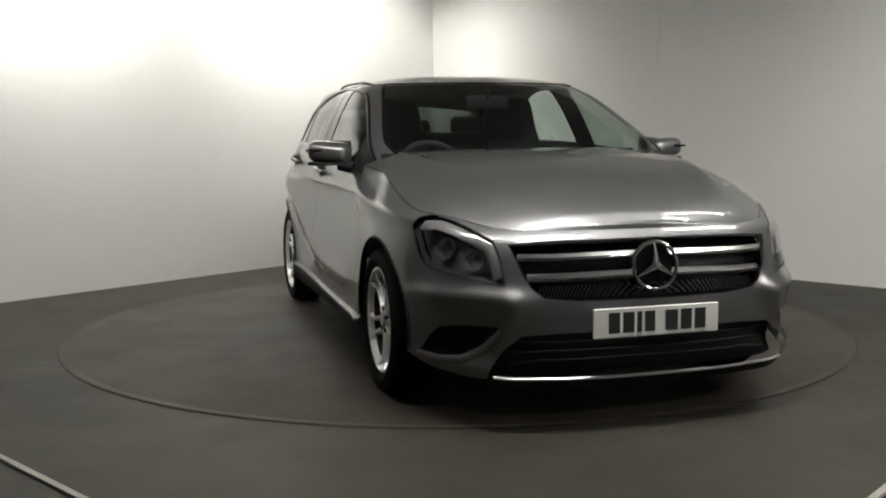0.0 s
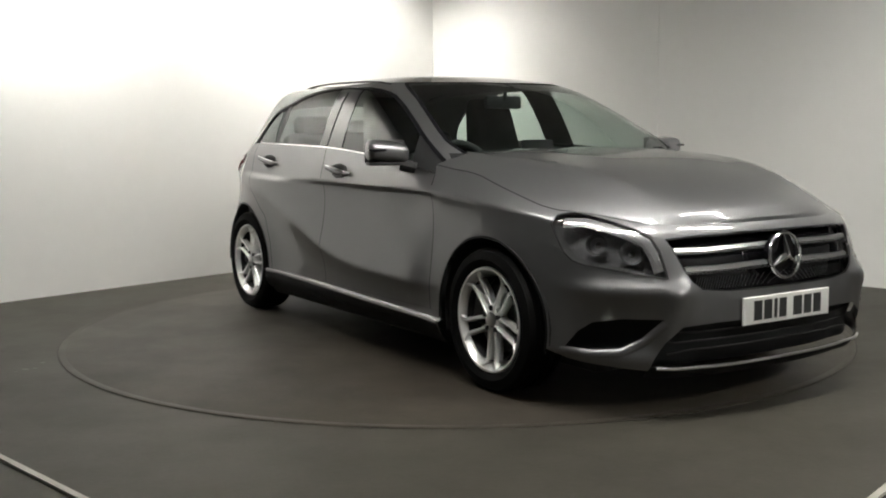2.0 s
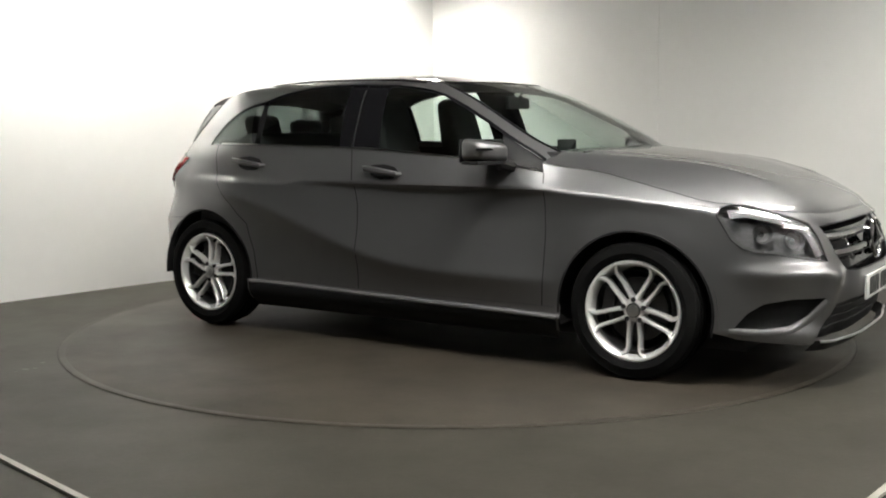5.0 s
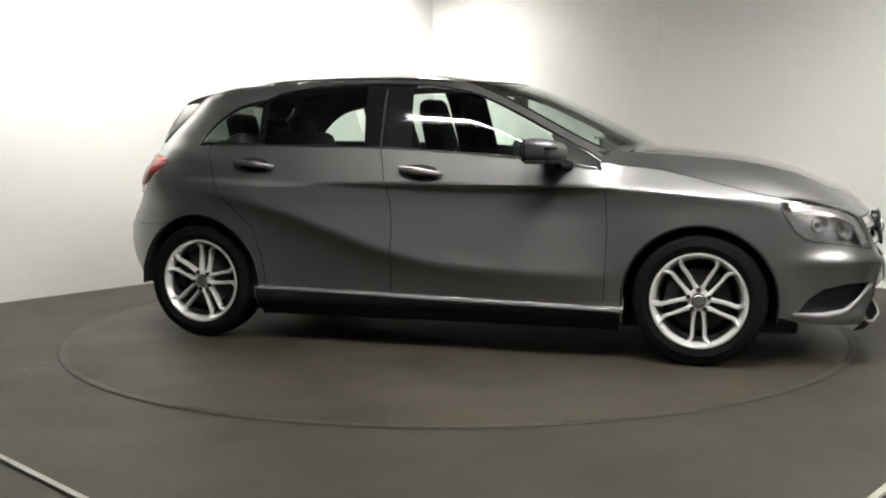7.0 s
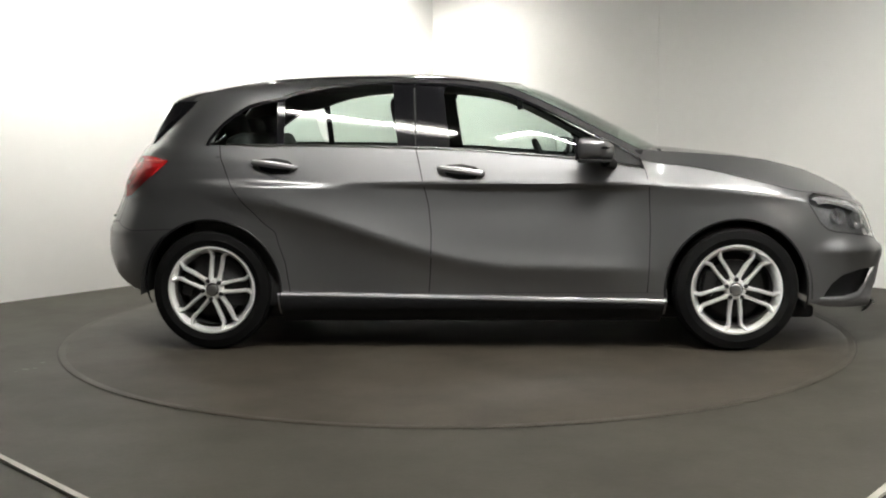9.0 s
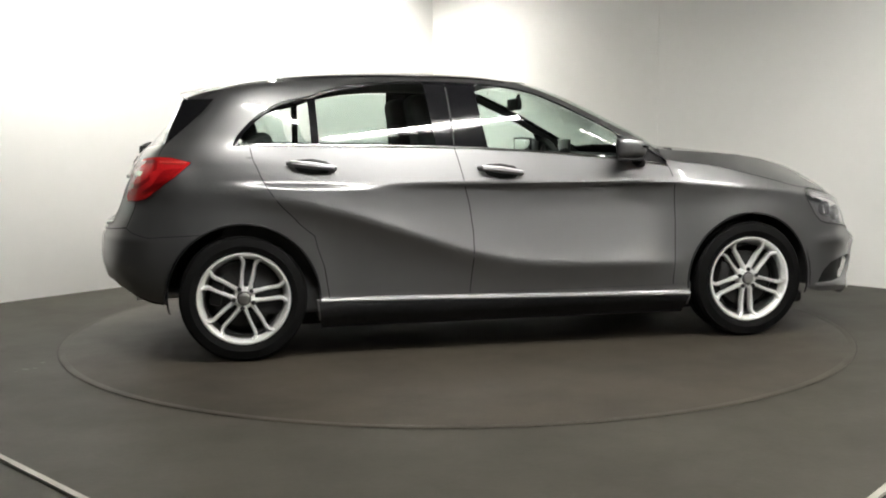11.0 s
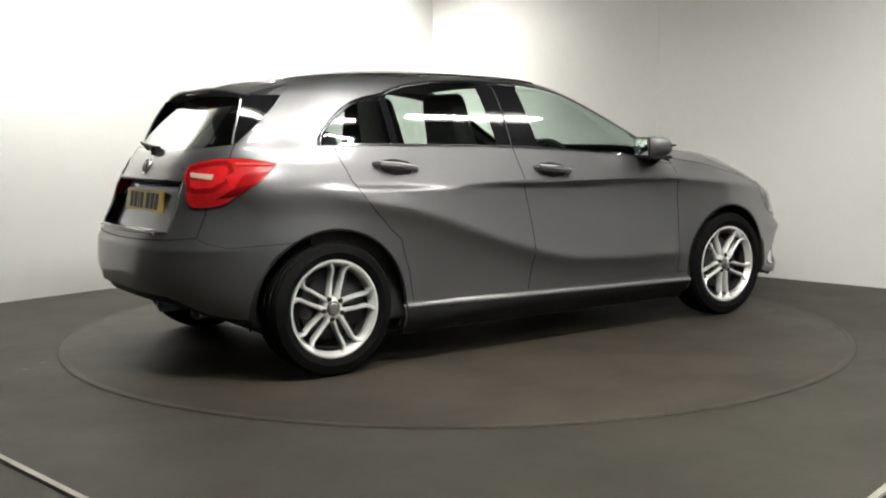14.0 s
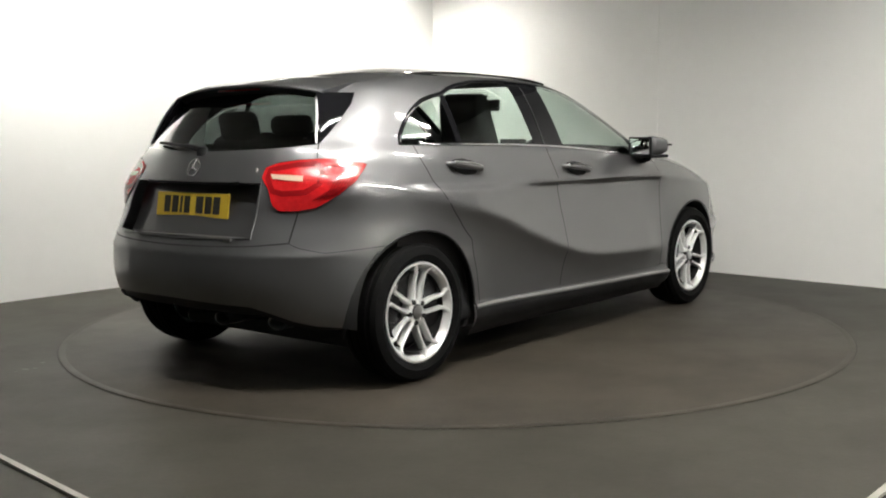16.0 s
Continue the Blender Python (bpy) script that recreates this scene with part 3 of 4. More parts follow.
def build_car():
    car = new("car")
    tagged(car, "dark metallic grey five-door hatchback with silver alloy wheels", "car")
    both = (-1, 1)
    SIDES = ((-1,), (1,))

    # bonnet and roof
    part("bonnet", cap(bmesh.new(), dense(HOOD_EDGE, .03), lambda x: lerp_table(HOOD_LINE, x) + .012, 4.3, across=40, ridge=hood_ridge), PAINT, car, smooth_angle=60)
    front = [(-.1, 1.40), (.05, 1.396), (.26, 1.392)] + [(s, 1.392) for s in (.4, .55, .7, .9)] + [(mid_front(1.392), 1.392)]
    roof = part("roof", cap(bmesh.new(), dense(ROOF_EDGE), lambda x: lerp_table(ROOF_LINE, x), 3.2, True, across=22), PAINT, car, smooth_angle=60)
    part("roof_front", cap(bmesh.new(), dense(front), lambda x: lerp_table(ROOF_LINE, x), 3.2, True, across=22), GLOSS_BLACK, car, "black roof panel above the windscreen", 60)
    for side in both:
        bm = bmesh.new()
        tube(bm, [(x, side * (.585 - .05 * smooth(-.6, -1.4, x)), lerp_table(ROOF_LINE, x) - .040 - .012 * smooth(-.9, -1.4, x)) for x in [-1.35 + .1 * i for i in range(15)]], .006, 6)
        part("roof_trim", bm, BLACK, car)

    # wings, doors, quarters
    wing = GAP_F[:] + [(1.0, .305)] + arch(1.3495, 180, 34)[1:] + [(1.478, .612), (1.44, .648), (1.424, .70), (1.43, .752), (1.49, .786), (1.573, .797), (1.573, .799)] + HOOD_EDGE[6::-1]
    front_door = belt_line(.888, -.275) + GAP_B[1:] + GAP_F[::-1][:-1]
    rear_door = belt_line(-.275, -1.30) + GAP_R[1:] + GAP_B[::-1][:-1]
    quarter = (GAP_R[::-1] + DLO_TOP[:12] + [(-.40, 1.402), (-.6, 1.402), (-.9, 1.396), (-1.1, 1.388), (-1.25, 1.378), (-1.40, 1.362), (-1.55, 1.347), (-1.56, 1.25), (-1.62, 1.185), (-1.69, 1.12), (-1.75, 1.075), (-1.74, 1.010)]
               + [(-1.60, 1.007), (-1.455, .985), (-1.52, .915), (-1.60, .862), (-1.707, .808), (-1.80, .796), (-1.80, .66), (-1.74, .640), (-1.60, .617)] + arch(-1.3495, 121, 0)[:-1] + [(-.97, .305)])
    for side in SIDES:
        ob = part("front_wing", sheet(bmesh.new(), wing, sides=side), PAINT, car)
        part("bonnet_gap", ribbon(bmesh.new(), HOOD_EDGE[:8], .006, .0015, sides=side), GAP, ob)
        door = part("front_door", sheet(bmesh.new(), front_door, sides=side), PAINT, car)
        part("door_gap", ribbon(bmesh.new(), GAP_F[::-1] , .0055, .0012, sides=side), GAP, door)
        part("door_gap", ribbon(bmesh.new(), GAP_B, .0055, .0012, sides=side), GAP, door)
        back = part("rear_door", sheet(bmesh.new(), rear_door, sides=side), PAINT, car)
        part("door_gap", ribbon(bmesh.new(), GAP_R, .0055, .0012, sides=side), GAP, back)
        part("rear_quarter", sheet(bmesh.new(), quarter, sides=side), PAINT, car)
        for d, x0, z0 in ((door, -.16, .935), (back, -1.12, .972)):
            y = half_width(x0 + .12, z0) * side[0]
            bm = bmesh.new()
            tube(bm, [(x0, y - side[0] * .01, z0 + .004), (x0 + .02, y + side[0] * .028, z0 + .004), (x0 + .12, y + side[0] * .042, z0 - .008), (x0 + .22, y + side[0] * .028, z0 - .022), (x0 + .24, y - side[0] * .01, z0 - .025)],
                 [.010, .014, .015, .014, .010], 10)
            part("door_handle", bm, PAINT, d, "grey pull handle with a bright edge")
            # flat black patch paints the shade inside the body-coloured handle cup
            cup = [(x0 + .015, z0 + .005), (x0 + .05, z0 + .022), (x0 + .12, z0 + .026), (x0 + .19, z0 + .012), (x0 + .225, z0 - .018), (x0 + .19, z0 - .048), (x0 + .11, z0 - .052), (x0 + .05, z0 - .034)]
            part("handle_cup_shade", sheet(bmesh.new(), [(s_at(p, q), q) for p, q in cup], lift=.0015, sides=side), BLACK, d)
            part("handle_trim", tube(bmesh.new(), [(x0 + .015, y + side[0] * .034, z0 + .017), (x0 + .12, y + side[0] * .050, z0 + .008), (x0 + .225, y + side[0] * .034, z0 - .012)], .003, 6), SATIN, d, "thin chrome strip")
        sill = [(-.985, .192), (-.995, .304), (1.0, .304), (.99, .192)]
        ob = part("sill", sheet(bmesh.new(), sill, sides=side, cell=(.05, .004)), PAINT, car)
        part("sill_blade", ribbon(bmesh.new(), [(-.975, .297), (-.5, .287), (0, .277), (.5, .267), (.985, .257)], .016, .002, sides=side, depth=.006), SILL, ob, "bright sill blade")
        # black sheet added in place of the shade below the sill blade
        part("sill_shade", sheet(bmesh.new(), [(-.97, .15), (-.985, .284), (0, .264), (.985, .244), (.97, .15)], lift=.003, sides=side, cell=(.05, .02)), BLACK, ob)
        part("wheel_arch_lip", ribbon(bmesh.new(), arch(1.3495, 185, -14, .363, 40), .012, .001, sides=side, depth=.003), BLACK, car)
        part("wheel_arch_lip", ribbon(bmesh.new(), arch(-1.3495, 192, -4, .373, 40), .012, .001, sides=side, depth=.003), BLACK, car)

    # pillars and glass
    base = [(1.10, .93), (1.0, .915), (.965, .935)]
    pillar = [(-.40, 1.402), (-.1, 1.40), (.05, 1.396)] + SCREEN_EDGE + base + DLO_TOP[:10:-1]
    glass_front = [(-.095, belt(-.095)), (-.12, 1.20), (-.15, 1.366), (-.09, 1.366), (.075, 1.348), (.18, 1.331), (.279, 1.307), (.435, 1.241), (.57, 1.170), (.66, 1.118), (.69, belt(.69) - .01)] + belt_line(.60, -.05)
    glass_rear = [(-.365, belt(-.365)), (-.385, 1.20), (-.405, 1.373), (-.545, 1.375), (-.694, 1.366), (-.843, 1.343), (-.92, 1.323), (-.965, 1.30), (-.955, belt(-.955))]
    glass_quarter = [(-1.00, belt(-1.0)), (-1.01, 1.275), (-1.05, 1.252), (-1.09, 1.215), (-1.13, 1.165), (-1.16, 1.115), (-1.175, 1.075), (-1.17, belt(-1.17))]
    screen = SCREEN_EDGE + [(mid_front(.97), .97)] + [(mid_front(.97 + .422 * i / 14), .97 + .422 * i / 14) for i in range(1, 15)]
    for side in SIDES:
        part("roof_pillar", sheet(bmesh.new(), pillar, True, sides=side), PAINT, car)
        # black surround behind the panes
        bp = [(-.365, belt(-.365) - .01), (-.385, 1.20), (-.405, 1.383), (-.271, 1.379), (-.14, 1.371), (-.12, 1.20), (-.095, belt(-.095) - .01)]
        part("middle_pillar", sheet(bmesh.new(), bp, True, -.002, side), GLOSS_BLACK, car, "gloss black pillar trim")
        part("pillar_gap", ribbon(bmesh.new(), [(-.275, belt(-.275)), (-.28, 1.2), (-.29, 1.378)], .008, .0, True, side), GAP, car)
        part("quarter_divider", ribbon(bmesh.new(), [(-.978, belt(-.978)), (-.983, 1.2), (-.988, 1.302)], .040, -.004, True, side), GLOSS_BLACK, car)
        part("window_frame", ribbon(bmesh.new(), DLO_TOP, .022, .001, True, side, depth=.003), GLOSS_BLACK, car, "black window surround")
        part("mirror_triangle", sheet(bmesh.new(), [(.66, belt(.66) - .02), (.67, 1.112), (.718, 1.100), (.86, 1.030), (.93, .985), (.965, .935), (.95, .915)], True, -.003, side), BLACK, car)
        part("front_side_window", sheet(bmesh.new(), glass_front, True, -.006, side), GLASS, car, "green-tinted door glass")
        part("rear_side_window", sheet(bmesh.new(), glass_rear, True, -.006, side), GLASS, car, "green-tinted door glass")
        part("quarter_window", sheet(bmesh.new(), glass_quarter, True, -.006, side), GLASS, car, "small tinted quarter glass")
        part("belt_trim", ribbon(bmesh.new(), belt_line(.86, -1.24, -.004), .013, .002, sides=side, depth=.006), CHROME, car, "thin chrome strip under the windows")
    part("windscreen", sheet(bmesh.new(), screen, True, -.004, both), GLASS, car, "clear green-tinted windscreen")
    for side in SIDES:
        part("windscreen_border", ribbon(bmesh.new(), SCREEN_EDGE, .04, -.002, True, side), GLOSS_BLACK, car)
    part("cowl", sheet(bmesh.new(), [(.95, 1.02), (1.2, 1.018), (mid_front(1.012), 1.012), (mid_front(.95), .95), (1.0, .95)], True, .004, both), BLACK, car, "black plastic cowl below the windscreen")

    # nose
    a_low = arch(1.3495, 34, 0)
    low_arch = arch(1.3495, 0, -10, n=4)
    upper_b = a_low + FOG_TOP + [(1.985, .366), (2.15, .376), (2.35, .376)] + GRILLE + [(2.35, .747), (2.12, .748), (2.0, .752), (1.887, .760), (1.80, .772), (1.722, .784), (1.65, .794), (1.573, .799)] + HEADLIGHT[:11]
    lower_b = [a_low[-1]] + low_arch[1:] + [(1.45, .222), (1.7, .205), (1.82, .198)] + INTAKE + FOG_LOW[::-1]
    bm = sheet(bmesh.new(), upper_b, sides=both, cell=(.025, .016))
    sheet(bm, lower_b, sides=both, cell=(.025, .016))
    bumper = part("front_bumper", bm, PAINT, car)
    part("bumper_blade", ribbon(bmesh.new(), [(1.86, .212), (1.95, .207), (2.1, .203), (2.35, .200)], .011, .002, sides=both, depth=.008), SATIN, bumper, "thin chrome blade along the lower lip")
    part("chin", sheet(bmesh.new(), [(1.80, .165), (1.82, .214), (1.95, .209), (2.1, .205), (2.35, .202), (2.35, .150)], lift=-.002, sides=both), BLACK, bumper, "black lower lip")
    grow = [(2.35, .18), (1.80, .19), (1.96, .40), (2.35, .41)]
    part("lower_grille", sheet(bmesh.new(), grow, lift=-.05, sides=both), BLACK, bumper, "black lower intake")
    for z in (.262, .298, .334):
        part("grille_bar", ribbon(bmesh.new(), [(1.93, z), (2.1, z), (2.35, z)], .008, -.046, sides=both, depth=.004), GAP, bumper)
    for side in SIDES:
        part("bonnet_gap", ribbon(bmesh.new(), [(s, z - .002) for s, z in HOOD_EDGE[7:12]], .006, .0015, sides=side), GAP, bumper)
        pocket = part("fog_vent", sheet(bmesh.new(), [(1.40, .25), (1.50, .38), (1.60, .42), (1.91, .42), (1.85, .315), (1.70, .25)], lift=-.035, sides=side), BLACK, bumper, "black corner air vent")
        part("vent_wall", ribbon(bmesh.new(), FOG_TOP + FOG_LOW[::-1], .004, -.016, sides=side), BLACK, pocket)
        part("vent_lip", ribbon(bmesh.new(), [(1.42, .254), (1.56, .252), (1.70, .266), (1.805, .308), (1.90, .380)], .030, .001, sides=side, depth=.004), PAINT, bumper, "bright lip under the air vent")
        # headlamps
        pocket = part("headlight", sheet(bmesh.new(), HEADLIGHT, lift=-.045, sides=side), LAMP_DARK, car, "clear headlight with dark housing and bright reflectors")
        part("lamp_bezel", ribbon(bmesh.new(), HEADLIGHT, .034, -.022, sides=side, closed=True), BEZEL, pocket, "grey inner bezel")
        for (s, z), r in (((1.60, .680), .042), ((1.77, .652), .046)):
            p, q = skin(s, z, False, -.055), skin(s, z, False, -.008)
            d = (q - p).normalized()
            turn = Vector((0, 0, 1)).rotation_difference(Vector((d.x, d.y * side[0], d.z))).to_matrix().to_4x4()
            bm = lathe([(r, .040), (r * 1.0, .034), (r * .86, .012), (r * .62, 0)], 28, "z")
            bmesh.ops.transform(bm, matrix=Matrix.Translation((p.x, p.y * side[0], p.z)) @ turn, verts=bm.verts)
            part("reflector_bowl", bm, BOWL, pocket)
            bm = lathe([(r * .62, 0), (r * .50, .006), (r * .30, .010), (0, .012)], 24, "z")
            bmesh.ops.transform(bm, matrix=Matrix.Translation((p.x, p.y * side[0], p.z)) @ turn, verts=bm.verts)
            part("projector_lens", bm, BOWL, pocket)
        part("running_light", ribbon(bmesh.new(), [(1.893, .580), (1.880, .64), (1.862, .690), (1.80, .722), (1.70, .748), (1.60, .768), (1.50, .764)], .050, -.010, sides=side, depth=.006), REFLECTOR, pocket, "bright strip along the lamp's upper edge")
        part("lamp_lens", sheet(bmesh.new(), HEADLIGHT, lift=.002, sides=side, cell=(.02, .016)), LENS, pocket, "clear lens")
        part("lamp_gap", ribbon(bmesh.new(), HEADLIGHT, .006, .003, sides=side, closed=True), GAP, pocket)
    backing = part("grille", sheet(bmesh.new(), [(2.35, .47), (2.06, .49), (1.97, .60), (1.92, .715), (2.1, .73), (2.35, .73)], lift=-.05, sides=both), GLOSS_BLACK, car, "black radiator grille with two silver louvres")
    for z0, z1, s0 in ((.662, .668, 1.985), (.586, .592, 2.02)):
        part("louvre", ribbon(bmesh.new(), [(s0, z0), (2.15, z0), (2.35, z1)], .024, -.022, sides=both, depth=.010), SATIN, backing, "silver louvre")
        part("louvre_strip", ribbon(bmesh.new(), [(s0, z0 - .009), (2.15, z0 - .009), (2.35, z1 - .009)], .005, -.011, sides=both, depth=.003), CHROME, backing, "thin chrome strip")
        part("louvre_edge", ribbon(bmesh.new(), [(s0, z0 - .017), (2.15, z0 - .017), (2.35, z1 - .017)], .006, -.008, sides=both, depth=.004), BLACK, backing)
    for i in range(24):
        s = 2.06 + .012 * i
        for side in SIDES:
            part("mesh_bar", ribbon(bmesh.new(), [(s, .508), (s + .02, .552)], .004, -.02, sides=side), STEEL, backing)
    part("grille_frame", ribbon(bmesh.new(), GRILLE, .012, -.003, sides=both), BLACK, backing)
    bm = lathe([(0, 0), (.080, 0), (.083, -.03)], 40, "x")
    bmesh.ops.translate(bm, verts=bm.verts, vec=(2.185, 0, .615))
    part("badge_disc", bm, GLOSS_BLACK, backing)
    emblem(car, 2.196, .615, .090, 1, -6)
    plate(car, 2.213, .408, 0, PLATE_WHITE, 1)

    # tail
    gate = [(-1.75, 1.075), (-2.0, 1.060), (-2.35, 1.045), (-2.35, .912), (-2.20, .914), (-2.035, .910), (-2.012, .68), (-2.35, .668), (-2.35, .635), (-2.0, .648), (-1.80, .66), (-1.80, .796), (-1.90, .793), (-1.942, .815), (-1.985, .88), (-2.035, .93), (-2.03, .975), (-1.96, .995), (-1.85, 1.006), (-1.74, 1.010)]
    tailgate = part("tailgate", sheet(bmesh.new(), gate, sides=both), PAINT, car)
    for side in SIDES:
        part("tailgate_gap", ribbon(bmesh.new(), [(-1.75, 1.075), (-1.742, 1.012)], .006, .0015, sides=side), GAP, tailgate)
    part("tailgate_gap", ribbon(bmesh.new(), [(-1.80, .795), (-1.80, .662), (-2.0, .648), (-2.35, .636)], .007, .0015, sides=both), GAP, tailgate)
    recess = part("plate_recess", sheet(bmesh.new(), [(-2.35, .93), (-2.01, .925), (-1.985, .655), (-2.35, .645)], lift=-.055, sides=both), PAINT, tailgate, "dark recess round the rear plate")
    part("recess_edge", ribbon(bmesh.new(), [(-2.35, .912), (-2.20, .914), (-2.035, .910), (-2.012, .68), (-2.35, .668)], .010, .001, sides=both, depth=.004), PAINT, recess)
    part("recess_floor", box(bmesh.new(), (-1.975, 0, .672), (.12, .78, .014), None, .004), PAINT, recess)
    part("recess_roof", box(bmesh.new(), (-1.885, 0, .908), (.09, .66, .016), None, .004), BLACK, recess)
    ob = plate(car, -1.928, .805, 9, PLATE_YELLOW, -1)
    emblem(car, -1.912, .972, .040, -1, 22)
    bm = bmesh.new()
    box(bm, (-1.868, -.36, .965), (.004, .085, .018), pose(0, 0, 0, 0, 20, -18))
    part("model_badge", bm, CHROME, tailgate)
    rear_b = arch(-1.3495, 121, 184, n=10) + [(-1.60, .292), (-1.70, .302), (-1.80, .325), (-1.90, .362), (-2.0, .390), (-2.2, .400), (-2.35, .400), (-2.35, .635), (-2.0, .648), (-1.80, .66), (-1.74, .640), (-1.60, .617)]
    rb = part("rear_bumper", sheet(bmesh.new(), rear_b, sides=both), PAINT, car)
    for side in SIDES:
        part("bumper_gap", ribbon(bmesh.new(), [rear_b[0], (-1.60, .617), (-1.74, .640), (-1.80, .66)], .003, .0012, sides=side), GAP, rb)
    low = [(-1.60, .270), (-1.75, .268), (-1.86, .290), (-1.95, .335), (-2.1, .342), (-2.35, .342), (-2.35, .410), (-2.2, .410), (-2.0, .400), (-1.90, .372), (-1.80, .335), (-1.70, .312), (-1.60, .300)]
    dif = part("diffuser", sheet(bmesh.new(), low, lift=-.018, sides=both), BLACK, rb, "black lower bumper")
    part("bumper_lip", ribbon(bmesh.new(), [(-1.60, .294), (-1.70, .304), (-1.80, .327), (-1.90, .364), (-2.0, .392), (-2.35, .402)], .012, -.004, sides=both, depth=.004), PAINT, rb)
    for side in SIDES:
        lamp = part("tail_light", sheet(bmesh.new(), TAIL_LAMP, lift=.006, sides=side, cell=(.02, .016)), RED, car, "bright red wraparound tail light")
        inner = [(-1.74, .99), (-1.85, .985), (-2.0, .965), (-2.005, .93), (-1.96, .875), (-1.90, .865), (-1.78, .872), (-1.71, .905), (-1.70, .955)]
        part("lamp_loop", ribbon(bmesh.new(), inner, .024, .0068, sides=side, closed=True), RED_DARK, lamp, "darker red loop")
        part("lamp_indicator", sheet(bmesh.new(), [(-1.80, .937), (-1.80, .915), (-1.97, .925), (-1.99, .945)], lift=.010, sides=side), AMBER_CLEAR, lamp, "pale indicator strip")
        part("lamp_strip", ribbon(bmesh.new(), [(-1.48, .982), (-1.60, .983), (-1.69, .985)], .016, .008, sides=side, depth=.003), RED_LIGHT, lamp)
        for k in range(7):
            o = .017 * k
            part("lamp_rib", ribbon(bmesh.new(), [(-1.505 - o, .955 - o * .1), (-1.55 - o, .90 - o * .2), (-1.63 - o, .855 - o * .15)], .004, .008, sides=side, depth=.003), RED_DARK, lamp)
        part("lamp_gap", ribbon(bmesh.new(), TAIL_LAMP, .006, .005, sides=side, closed=True), GAP, lamp)
        outer = [(-1.557, 1.300), (-1.56, 1.25), (-1.62, 1.185), (-1.69, 1.12), (-1.745, 1.078)]
        inner = [(-1.83, 1.302), (-1.80, 1.26), (-1.775, 1.198), (-1.768, 1.13), (-1.765, 1.078)]
        proud = (.078, .064, .046, .024, .004)
        fin, edge = bmesh.new(), []
        strips = []
        for k in range(17):
            f = k / 4
            i = min(3, int(f))
            f -= i
            o = skin(*[outer[i][n] + (outer[i + 1][n] - outer[i][n]) * f for n in (0, 1)], False, .003)
            q = skin(*[inner[i][n] + (inner[i + 1][n] - inner[i][n]) * f for n in (0, 1)], False, .001)
            out = proud[i] + (proud[i + 1] - proud[i]) * f
            tip = q + Vector((-out, out * .10, 0))
            mid = o.lerp(tip, .5) + Vector((-.004, .006, 0))
            edge.append((tip.x - .002, tip.y * side[0], tip.z))
            strips.append([fin.verts.new((v.x, v.y * side[0], v.z)) for v in (o, mid, tip, q + Vector((-out * .8, -.012, 0)), q + Vector((0, -.014, 0)))])
        for p, q in zip(strips, strips[1:]):
            for k in range(4):
                fin.faces.new((p[k], p[k + 1], q[k + 1], q[k]))
        bmesh.ops.recalc_face_normals(fin, faces=fin.faces)
        part("spoiler_cheek", sheet(bmesh.new(), [(-1.55, 1.347), (-1.557, 1.292), (-1.83, 1.302), (-1.87, 1.338), (-1.70, 1.340)], lift=.002, sides=side), PAINT, car)
        part("spoiler_flap", fin, GLOSS_BLACK, car, "gloss black wind deflector beside the rear glass")
        part("glass_edge", tube(bmesh.new(), edge[2:], .0045, 6), SATIN, car)
    for y, end in ((-.21, -1.945), (-.50, -1.885)):
        pipe = lathe([(.030, -1.60), (.034, end + .01), (.036, end), (.032, end + .003), (.030, end + .16)], 24, "x")
        bmesh.ops.scale(pipe, verts=pipe.verts, vec=(1, 1.5, .8))
        bmesh.ops.translate(pipe, verts=pipe.verts, vec=(0, y, .305))
        part("exhaust_pipe", pipe, SATIN, car, "short silver exhaust tip")
    rw = [(-1.765, 1.075), (-1.765, 1.198), (-1.80, 1.26), (-1.83, 1.30), (-1.87, 1.338), (-2.35, 1.335), (-2.35, 1.045), (-2.0, 1.060), (-1.80, 1.073)]
    part("rear_window", sheet(bmesh.new(), rw, lift=-.002, sides=both), REAR_GLASS, car, "dark tinted rear window")
    # roof spoiler
    top, under = bmesh.new(), bmesh.new()
    rows, low_rows = [], []
    for i in range(25):
        f = -1 + 2 * i / 24
        bend = abs(f) ** 2.6
        x0, x1 = -1.36, -1.650 + .050 * bend
        zt, ze = lerp_table(ROOF_LINE, x0) - .046 * bend, 1.352 - .044 * bend
        line = []
        for k in range(7):
            g = k / 6
            line.append((x0 + (x1 - x0) * g, f * (.575 - .050 * g), zt + (ze - zt) * g + .010 * math.sin(math.pi * g) - .004 * (1 - g)))
        y1 = f * .525
        rows.append([top.verts.new(v) for v in line + [(x1 - .004, y1, ze - .006), (x1 + .002, y1, ze - .014)]])
        low_rows.append([under.verts.new(v) for v in ((x1 + .002, y1, ze - .014), (x1 + .02, y1, ze - .030), (x1 + .05, y1, ze - .042), (-1.50, f * .535, ze - .020), (-1.42, f * .55, ze + .004))])
    for bm, table in ((top, rows), (under, low_rows)):
        for p, q in zip(table, table[1:]):
            for k in range(len(p) - 1):
                bm.faces.new((p[k], q[k], q[k + 1], p[k + 1]))
    for r in (rows[0], rows[-1]):
        foot = [top.verts.new((v.co.x, v.co.y * .985, v.co.z - .030)) for v in r[:7]]
        for k in range(6):
            top.faces.new((r[k], r[k + 1], foot[k + 1], foot[k]))
    for bm in (top, under):
        bmesh.ops.recalc_face_normals(bm, faces=bm.faces)
    sp = part("roof_spoiler", top, PAINT, car, "grey roof spoiler over the rear window", 40)
    part("spoiler_underside", under, BLACK, sp, "black underside")
    part("brake_light", box(bmesh.new(), (-1.634, 0, 1.328), (.012, .30, .010), None, .003), RED_DARK, sp)
